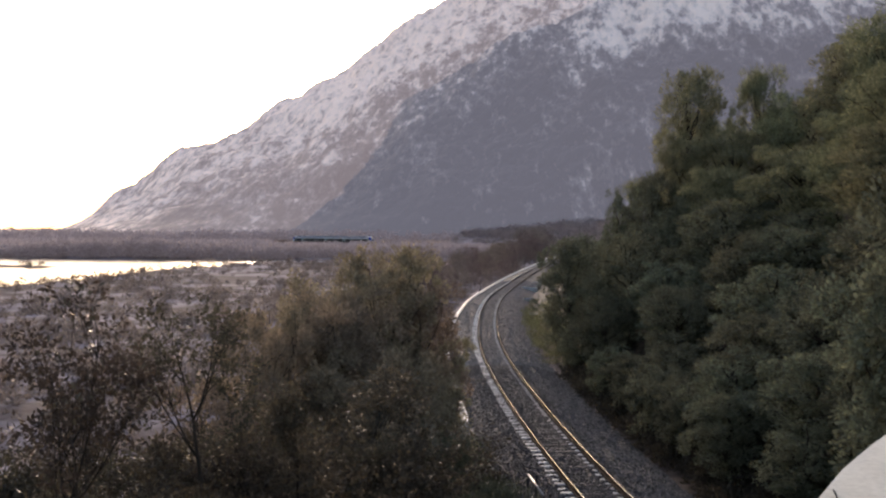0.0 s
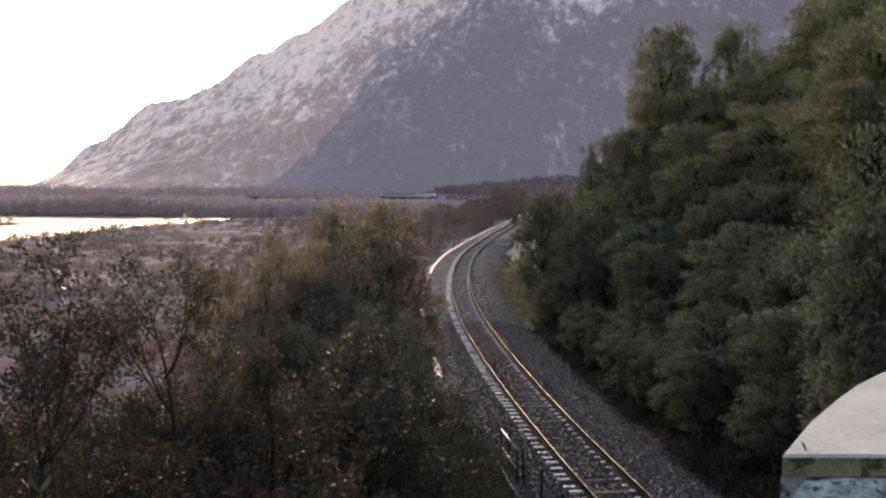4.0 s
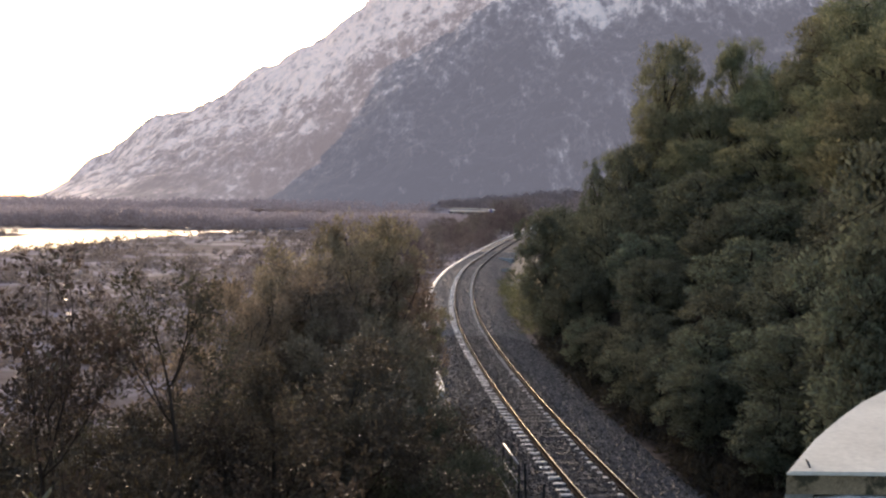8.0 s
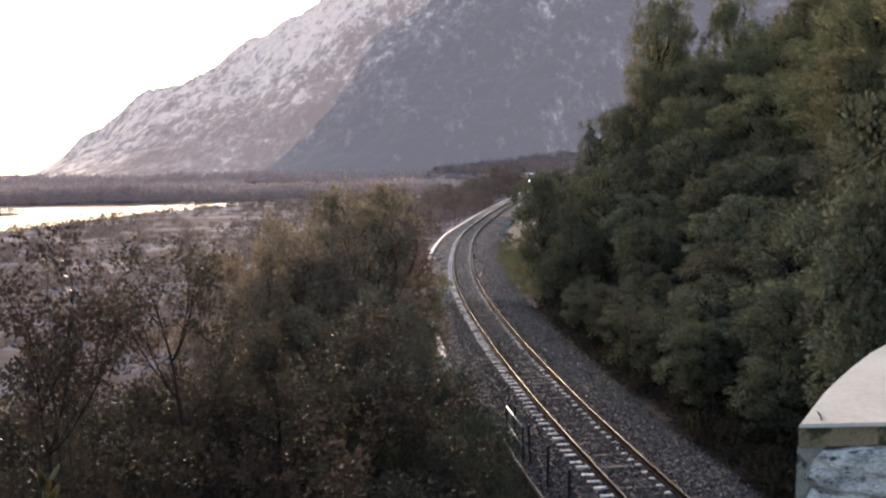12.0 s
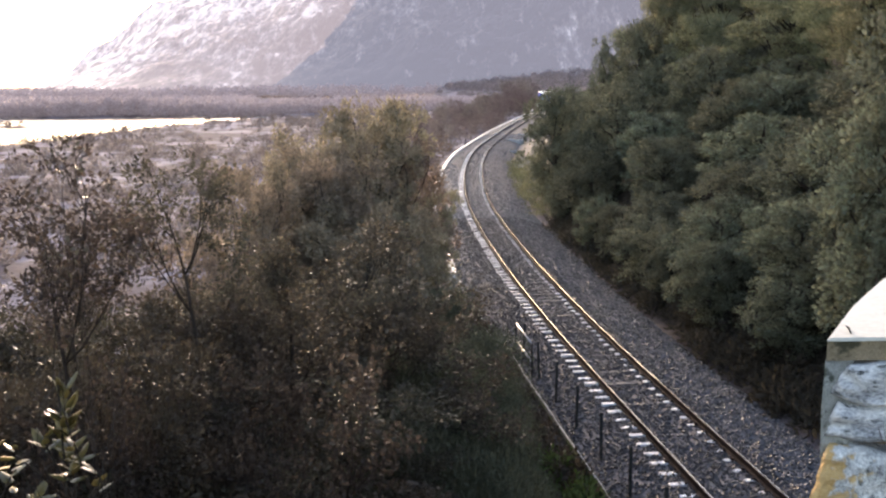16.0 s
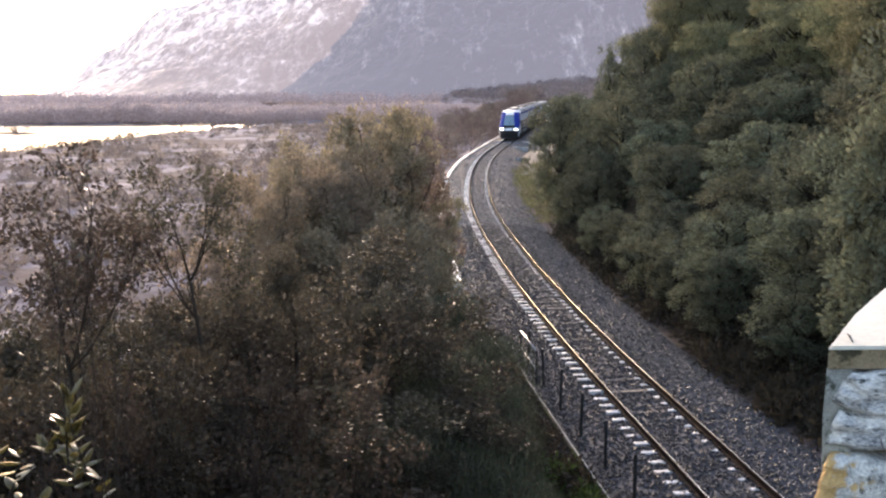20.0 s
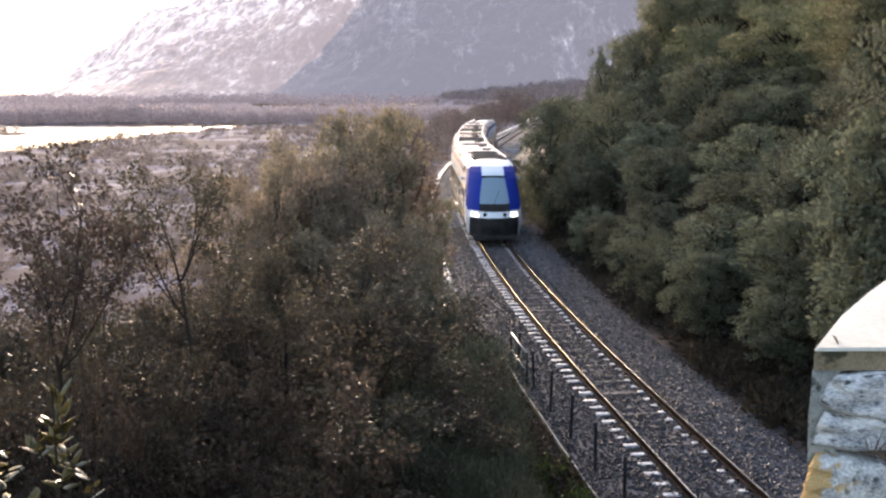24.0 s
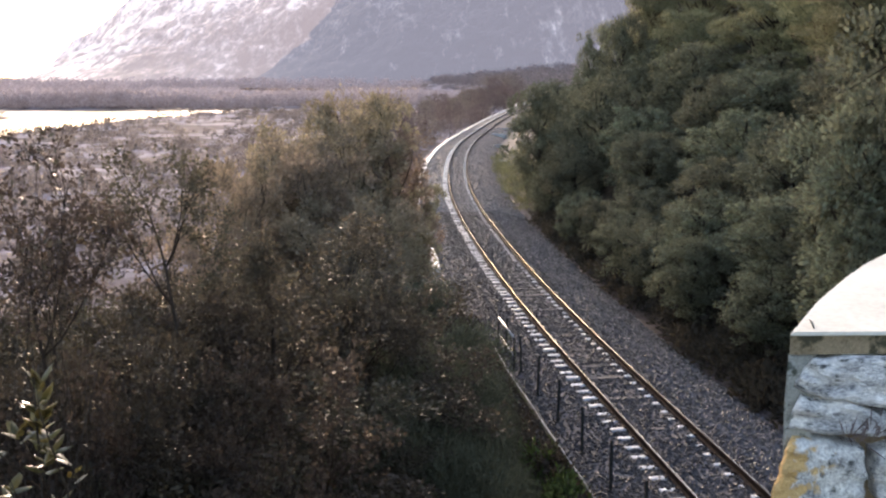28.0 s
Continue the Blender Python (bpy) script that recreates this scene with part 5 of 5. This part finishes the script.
def roof_unit(car, y0, y1, w, h, lid=True):
    """A dark equipment well between the raised edges of the roof, closed by slatted covers."""
    bm = bmesh.new()
    w = min(1.15 * w, 0.94)
    box(bm, -w, w, y0, y1, 3.5, 3.70 + h * 0.12, 0.02)
    u = put("roof_unit", bm, T_DARK, car, "dark roof equipment housing")
    if lid:
        for k in range(int((y1 - y0) / 0.42)):
            bm = bmesh.new()
            a = y0 + 0.08 + k * 0.42
            box(bm, -w * 0.9, w * 0.9, a, a + 0.07, 3.69, 3.72 + h * 0.12, 0.01)
            put("roof_slat", bm, T_SLAT, u)


def roof_edges(car, y0, y1, hatches):
    for s in (-1, 1):
        bm = bmesh.new()
        box(bm, s * 1.02 - 0.05, s * 1.02 + 0.05, y0, y1, 3.5, 3.70, 0.03)
        put("roof_edge", bm, T_BODY, car, "white raised edge of the roof")
    for y, w in hatches:
        bm = bmesh.new()
        box(bm, -0.95, 0.95, y - w / 2, y + w / 2, 3.55, 3.725, 0.03)
        u = put("roof_hatch", bm, T_BODY, car, "flat white roof hatch")
        bm = bmesh.new()
        tube(bm, (-0.35, y, 3.72), (-0.35, y, 3.79), 0.3, 0.24, sides=16)
        put("vent_cap", bm, T_DARK, u, "dark round vent cap")


def stripes(car, y0, y1, side, n=3):
    for k in range(n):
        a = 3.385 + 0.045 * k
        x = np.interp(a, [p[1] for p in HALF[8:]], [p[0] for p in HALF[8:]])
        x2 = np.interp(a + 0.02, [p[1] for p in HALF[8:]], [p[0] for p in HALF[8:]])
        strip(car, "vent_slot", T_DARK, y0, y1, side, [(x, a), (x2, a + 0.02)], 0.012)


def heighten(car):
    """Bring the body from its drawn height of 3.69 m to 4.2 m over the rails."""
    for o in car.children_recursive:
        for v in o.data.vertices:
            v.co.z = 0.3 + (v.co.z - 0.3) * 1.15 if v.co.z > 0.3 else v.co.z


STRIPE = [(1.462, 3.08), (1.445, 3.2), (1.378, 3.36)]


def end_car(name, label):
    """Cab car: tip at y = 0, body back to y = -20.9."""
    car = thing(name, label, "train car", "cars of the train")
    n = len(PROFILE)
    quads = {"body": [], "skirt": [], "cab_cowl": [], "windscreen": [], "cab_roof": [], "lamp_band": [], "cab_mask": [], "cab_front": [], "cab_flank": [], "roof": []}

    def dense():
        out = []
        for i in range(n):
            a, b = PROFILE[i], PROFILE[(i + 1) % n]
            for k in range(8):
                t = k / 8
                out.append((a[0] + (b[0] - a[0]) * t, a[1] + (b[1] - a[1]) * t))
        return out

    ring = dense()
    m = len(ring)
    R = 72
    grid = []
    for j in range(R + 1):
        k = j / R
        row = []
        for x, z in ring:
            px, pz = x * k, 1.55 + (z - 1.55) * k
            row.append((px, -nose_depth(px, pz), pz))
        grid.append(row)
    for j in range(R):
        for i in range(m):
            q = [grid[j][i], grid[j][(i + 1) % m], grid[j + 1][(i + 1) % m], grid[j + 1][i]]
            x = sum(abs(p[0]) for p in q) / 4
            z = sum(p[2] for p in q) / 4
            w = 0.80 - 0.10 * max(0, z - 2.0)
            if 1.50 < z < 1.84 and x < w:
                c = "cab_mask"
            elif 1.62 < z < 3.00 and x < w:
                c = "windscreen"
            elif z >= 3.00 and x < 0.72:
                c = "cab_roof"
            elif z >= 3.42:
                c = "cab_roof"
            elif z > 1.52:
                c = "cab_cowl" if x < 1.42 or z > 1.7 else "cab_flank"
            elif z > 1.22:
                c = "lamp_band" if x < 1.36 else "cab_flank"
            elif x < 0.98 and z > 0.45:
                c = "cab_mask"
            else:
                c = "cab_front" if x < 1.3 else "cab_flank"
            quads[c].append([taper(p) for p in q])
    stations = [k / 26 for k in range(27)]
    for i in range(m):
        a, b = ring[i], ring[(i + 1) % m]
        ya, yb = grid[R][i][1], grid[R][(i + 1) % m][1]
        for s0, s1 in zip(stations, stations[1:]):
            q = [(a[0], ya + (-5.0 - ya) * s0, a[1]), (b[0], yb + (-5.0 - yb) * s0, b[1]), (b[0], yb + (-5.0 - yb) * s1, b[1]), (a[0], ya + (-5.0 - ya) * s1, a[1])]
            z = (a[1] + b[1]) / 2
            y = sum(p[1] for p in q) / 4
            if z > 3.34:
                c = "cab_roof"
            elif 1.45 < z < 3.30 and y > float(np.interp(z, [1.45, 1.9, 2.5, 3.0, 3.3], [-1.25, -1.95, -2.75, -3.2, -3.4])):
                c = "cab_cowl"
            elif z < 0.88:
                c = "skirt"
            else:
                c = "body"
            quads[c].append([taper(p) for p in q])
        q = [(a[0], -5.0, a[1]), (b[0], -5.0, b[1]), (b[0], -20.75, b[1]), (a[0], -20.75, a[1])]
        zz = (a[1] + b[1]) / 2
        quads["skirt" if zz < 0.88 else "roof" if zz > 3.4 else "body"].append(q)
    # The skirt's dark tone stands for the shadow below the body.
    mats = {"body": T_BODY, "skirt": T_DARK, "cab_cowl": T_BLUE, "windscreen": T_SCREEN, "cab_roof": T_WHITE, "lamp_band": T_WHITE, "cab_mask": T_DARK, "cab_front": T_DARK, "cab_flank": T_BODY, "roof": T_ROOF}
    labels = {"cab_cowl": "glossy blue cab cowl", "windscreen": "curved windscreen with reflected sky in its tint", "cab_roof": "white cab roof", "lamp_band": "white headlamp band", "cab_mask": "black coupler recess", "cab_front": "dark lower cab front", "skirt": "grimy skirt darkened as the shade under the body"}
    for k, v in quads.items():
        if k in ("cab_flank", "cab_cowl"):
            for s in (-1, 1):
                skin(k, mats[k], car, [q for q in v if sum(p[0] for p in q) * s > 0], labels.get(k, ""))
        else:
            skin(k, mats[k], car, v, labels.get(k, ""))
    bm = bmesh.new()
    bm.faces.new([bm.verts.new((x, -20.75, z)) for x, z in PROFILE])
    put("end_wall", bm, T_DARK, car)
    # lamps, deflector, wiper
    for s in (-1, 1):
        quad = []
        for i in range(8):
            for j in range(3):
                pts = []
                for di, dj in ((0, 0), (1, 0), (1, 1), (0, 1)):
                    x, z = s * (0.88 + 0.30 * (i + di) / 8), 1.30 + 0.12 * (j + dj) / 3
                    pts.append((x, -nose_depth(x, z) + 0.025, z))
                quad.append(pts)
        skin("headlamp", T_LAMP, car, quad, "lit white headlamp")
        bm = bmesh.new()
        y = -nose_depth(0.5, 1.36)
        tube(bm, (s * 0.52, y - 0.05, 1.36), (s * 0.52, y + 0.03, 1.36), 0.105, sides=18)
        put("tail_lamp", bm, T_RUBBER, car, "dark round tail lamp", smooth=False)
        bm = bmesh.new()
        tube(bm, (s * 1.34, -3.55, 2.78), (s * 1.60, -3.52, 2.80), 0.03, sides=6)
        box(bm, s * 1.60 - 0.05, s * 1.60 + 0.05, -3.62, -3.40, 2.70, 2.88, 0.03)
        put("mirror", bm, T_BODY, car, "pale side camera housing")
    bm = bmesh.new()
    box(bm, -1.12, 1.12, -0.75, -0.12, 0.16, 0.42, 0.08)
    put("deflector", bm, T_DARK, car, "dark obstacle deflector")
    bm = bmesh.new()
    tube(bm, (0, -0.5, 0.85), (0, 0.22, 0.85), 0.13, sides=10)
    put("coupler", bm, T_DARK, car, "dark coupler head", smooth=False)
    bm = bmesh.new()
    tube(bm, (0.1, -nose_depth(0.1, 1.74) + 0.03, 1.74), (-0.25, -nose_depth(0.25, 2.4) + 0.035, 2.4), 0.014, sides=5)
    put("wiper", bm, T_RUBBER, car)
    bm = bmesh.new()
    box(bm, -0.62, 0.62, -nose_depth(0.3, 3.0) - 0.05, -nose_depth(0.3, 3.0) + 0.02, 2.98, 3.07, 0.02)
    put("display", bm, T_DARK, car)
    for side in (-1, 1):
        window(car, side, -5.3, -3.4)
        strip(car, "cab_window", T_GLASS, -3.0, -2.35, side, [(WALL_X - 0.012, 1.75), (WALL_X - 0.075, 2.55)], 0.012, "dark cab side window")
        window(car, side, -9.55, -5.4)
        door(car, side, -11.3, -9.75)
        window(car, side, -16.0, -11.5)
        window(car, side, -20.55, -16.1)
        strip(car, "blue_band", T_BLUE_SHADED, -20.7, -3.7, side, STRIPE, 0.010, "blue band below the roof edge in a shaded tone")
        strip(car, "yellow_mark", T_YELLOW, -4.0, -3.75, side, [(WALL_X, 0.95), (WALL_X, 1.28)], 0.012)
        strip(car, "yellow_mark", T_YELLOW, -12.2, -11.75, side, [(WALL_X, 2.05), (WALL_X, 2.5)], 0.012)
        stripes(car, -12.6, -10.4, side)
        for y in (-8.6, -15.2):
            strip(car, "side_vent", T_DARK, y - 0.22, y, side, [(WALL_X, 2.52), (WALL_X, 2.66)], 0.010, "small dark vent")
        stripes(car, -19.6, -17.8, side)
        louvers(car, -9.6, -7.0, side, 12)
        strip(car, "sill_band", T_LOWER, -20.7, -2.6, side, [(1.466, 0.90), (1.475, 1.0), (WALL_X, 1.32)], 0.007, "dusty grey lower band")
    roof_unit(car, -6.2, -3.9, 0.8, 0.10)
    roof_unit(car, -9.8, -6.8, 0.66, 0.16)
    roof_unit(car, -18.4, -16.6, 0.7, 0.18, False)
    roof_edges(car, -20.6, -5.2, [(-11.1, 2.2), (-14.6, 2.6), (-19.6, 1.4)])
    heighten(car)
    bogie(car, -4.2)
    bogie(car, -20.75, 1.3)
    return car


def middle_car(name, label):
    """Centre car: front end at y = 0, back end at y = -15.2."""
    car = thing(name, label, "train car", "cars of the train")
    n = len(PROFILE)
    body, skirt, roof = [], [], []
    for i in range(n):
        a, b = PROFILE[i], PROFILE[(i + 1) % n]
        q = [(a[0], 0, a[1]), (b[0], 0, b[1]), (b[0], -15.2, b[1]), (a[0], -15.2, a[1])]
        zz = (a[1] + b[1]) / 2
        (skirt if zz < 0.88 else roof if zz > 3.4 else body).append(q)
    skin("body", T_BODY, car, body)
    skin("roof", T_ROOF, car, roof)
    # Skirt painted dark here too, for the shadow below the body.
    skin("skirt", T_DARK, car, skirt, "grimy skirt darkened as the shade under the body")
    for y in (0, -15.2):
        bm = bmesh.new()
        bm.faces.new([bm.verts.new((x, y, z)) for x, z in PROFILE])
        put("end_wall", bm, T_DARK, car)
    bm = bmesh.new()
    vs = [[bm.verts.new((x * k, y, 0.35 + (z - 0.3) * k)) for x, z in PROFILE] for y, k in ((0.0, 0.95), (0.11, 0.91), (0.22, 0.94), (0.33, 0.90), (0.42, 0.95))]
    for r0, r1 in zip(vs, vs[1:]):
        for i in range(n):
            bm.faces.new((r0[i], r0[(i + 1) % n], r1[(i + 1) % n], r1[i]))
    put("bellows", bm, T_RUBBER, car, "black folded gangway bellows")
    for side in (-1, 1):
        window(car, side, -5.15, -0.25)
        door(car, side, -6.9, -5.3)
        window(car, side, -11.0, -7.05)
        window(car, side, -14.95, -11.1)
        strip(car, "blue_band", T_BLUE_SHADED, -15.15, -0.05, side, STRIPE, 0.010, "blue band below the roof edge in a shaded tone")
        strip(car, "yellow_mark", T_YELLOW, -9.6, -7.9, side, [(WALL_X, 2.44), (WALL_X, 2.54)], 0.012)
        stripes(car, -4.2, -2.4, side)
        for y, w in ((-3.6, 0.24), (-8.2, 0.9)):
            strip(car, "side_vent", T_DARK, y - w, y, side, [(WALL_X, 2.68), (WALL_X, 2.76)], 0.010, "small dark vent")
        stripes(car, -7.2, -5.4, side)
        stripes(car, -13.9, -12.1, side)
        strip(car, "sill_band", T_LOWER, -15.15, -0.05, side, [(1.466, 0.90), (1.475, 1.0), (WALL_X, 1.32)], 0.007, "dusty grey lower band")
        louvers(car, -11.6, -8.8, side, 12)
    roof_unit(car, -5.2, -1.2, 0.9, 0.16)
    roof_unit(car, -8.2, -6.2, 0.7, 0.2, False)
    roof_unit(car, -13.8, -9.0, 0.85, 0.15, False)
    roof_edges(car, -15.1, -0.1, [(-5.7, 0.9), (-8.6, 0.7), (-14.4, 1.0)])
    heighten(car)
    bogie(car, -15.4, 1.3)
    return car


# ---- sleepers and ballast stones ----
def sleepers():
    bm = bmesh.new()
    box(bm, -1.22, -0.83, -0.085, 0.085, -0.40, -0.150, 0.03)
    box(bm, 0.46, 0.66, -0.07, 0.07, -0.40, -0.165, 0.03)
    box(bm, -0.82, 1.16, -0.10, 0.10, -0.40, -0.203, 0.02)
    for f in bm.faces:
        c = f.calc_center_median()
        f.material_index = 0 if c.x < -0.825 or (0.455 < c.x < 0.665 and c.z > -0.2025) else 1
    me = bpy.data.meshes.new("sleeper")
    bm.to_mesh(me)
    bm.free()
    me.materials.append(CONCRETE)
    me.materials.append(SLEEPER_DULL)
    bm = bmesh.new()
    box(bm, -0.40, 0.40, -0.03, 0.03, -0.27, -0.215)
    bar = bpy.data.meshes.new("tie_bar")
    bm.to_mesh(bar)
    bm.free()
    bar.materials.append(RAIL_SIDE)
    bm = bmesh.new()
    for c in (-0.7525, 0.7525):
        for s in (-1, 1):
            box(bm, c + s * 0.10 - 0.035, c + s * 0.10 + 0.035, -0.05, 0.05, -0.19, -0.125, 0.01)
    clip = bpy.data.meshes.new("rail_clips")
    bm.to_mesh(clip)
    bm.free()
    clip.materials.append(RAIL_SIDE)
    r = np.random.default_rng(3)
    s = float(np.interp(12.0, LINE[:, 1], ARC))
    far = []
    for i in range(420):
        p, a = on_line(s, 0.015 * r.normal(), 0.012 * r.normal())
        m = Matrix.Translation(p) @ pose(0, 0, 0, 0, 0.3 * r.normal(), math.degrees(a) - 90 + 0.5 * r.normal())
        if i < 290:
            sl = link("sleeper", me, None, TRACK, at=m)
            if i < 110:
                link("rail_clip", clip, None, sl)
                link("tie_bar", bar, None, sl)
        else:
            far.append(m)
        s += 0.6
    V, F = [], []
    for m in far:
        k = len(V)
        V += [m @ v.co for v in me.vertices]
        F += [[k + j for j in f.vertices] for f in me.polygons]
    far_me = mesh("far_sleepers", V, F)
    far_me.materials.append(CONCRETE)
    far_me.materials.append(SLEEPER_DULL)
    far_me.polygons.foreach_set("material_index", [f.material_index for m in far for f in me.polygons])
    tagged(link("far_sleepers", far_me, None, TRACK), kind="stuff")


sleepers()


def bed_height(d):
    return float(np.interp(d, [-3.5, -2.85, -1.9, -1.2, 0, 1.2, 1.9, 3.0, 4.2], [-0.95, -0.48, -0.235, -0.192, -0.215, -0.192, -0.235, -0.55, -1.0]))


def chips(count, y0, y1, size, seed, d0, d1, material, label):
    r = np.random.default_rng(seed)
    base = np.array([(1, 0, 0), (-1, 0, 0), (0, 1, 0), (0, -1, 0), (0, 0, 1), (0, 0, -1)], float)
    tri = np.array([(0, 2, 4), (2, 1, 4), (1, 3, 4), (3, 0, 4), (2, 0, 5), (1, 2, 5), (3, 1, 5), (0, 3, 5)])
    s0, s1 = np.interp([y0, y1], LINE[:, 1], ARC)
    V, F = [], []
    for i in range(count):
        s = s0 + (s1 - s0) * r.random() ** 1.5
        d = r.uniform(d0, d1)
        p, _a = on_line(s, d, bed_height(d) + r.uniform(-0.01, 0.02))
        k = size * r.uniform(0.6, 1.4)
        q = (base * r.uniform(0.6, 1.2, (6, 1)) * k) @ np.array(Euler(r.uniform(0, 6.28, 3)).to_matrix())
        V.append(q + np.array(p))
        F.append(tri + 6 * i)
    me = mesh("ballast_stones", np.concatenate(V), np.concatenate(F).tolist())
    tagged(link("ballast_stones", me, material), label, "ballast", kind="stuff")


chips(30000, 15, 62, 0.046, 41, -2.9, 1.3, OILY_CHIP, "brown oil-stained ballast stones between the rails")
chips(21000, 15, 62, 0.05, 43, 1.2, 4.1, STONE_CHIP, "loose blue-grey ballast stones on the shoulder")
chips(14000, 62, 150, 0.055, 42, -2.9, 4.1, PALE_CHIP, "loose grey ballast stones paled for distance haze")


# ---- what moves ----
FRONT = end_car("front_car", "silver and blue diesel railcar with lit headlamps")
MID_A = middle_car("middle_car", "silver railcar coach with blue roof band and dark windows")
MID_B = copy_thing(MID_A, Matrix.Identity(4))
REAR = end_car("rear_car", "silver and blue diesel railcar at the tail of the train")
# seconds and the arc length at which the tip of the front car stands
RUN = [(0, 752), (3, 672), (6, 590), (8, 549), (13, 435), (16.5, 349), (18, 315), (19, 295.5), (20, 270.5), (21.5, 239), (22.5, 214.5), (23.5, 188.7), (24, 175.2), (24.5, 161), (25, 146.2), (25.5, 131.2), (26, 116.6), (26.5, 102.2), (27, 88), (27.5, 73.7), (28, 59.4)]


def tip(t):
    return float(np.interp(t, [a for a, b in RUN], [b for a, b in RUN]))


def seat(s_front, s_back, length):
    """The pose of a car whose ends stand at two places on the track; its front looks along the way it goes."""
    a, b = on_line(s_front)[0], on_line(s_back)[0]
    d = (a - b).normalized()
    turn = math.degrees(math.atan2(-d.x, d.y))
    lift = math.degrees(math.asin(d.z))
    return Matrix.Translation(a) @ pose(0, 0, 0, lift, 0, turn)


def motions():
    times = [0.5 * i for i in range(33)] + [16.5 + 0.25 * i for i in range(47)]
    ahead = {FRONT: (0.0, 20.9), MID_A: (21.2, 36.4), MID_B: (36.8, 52.0)}
    for car, (a, b) in ahead.items():
        walk(car, [(t, seat(tip(t) + a, tip(t) + b, b - a)) for t in times])
    walk(REAR, [(t, seat(tip(t) + 73.2, tip(t) + 52.3, 20.9)) for t in times])


motions()
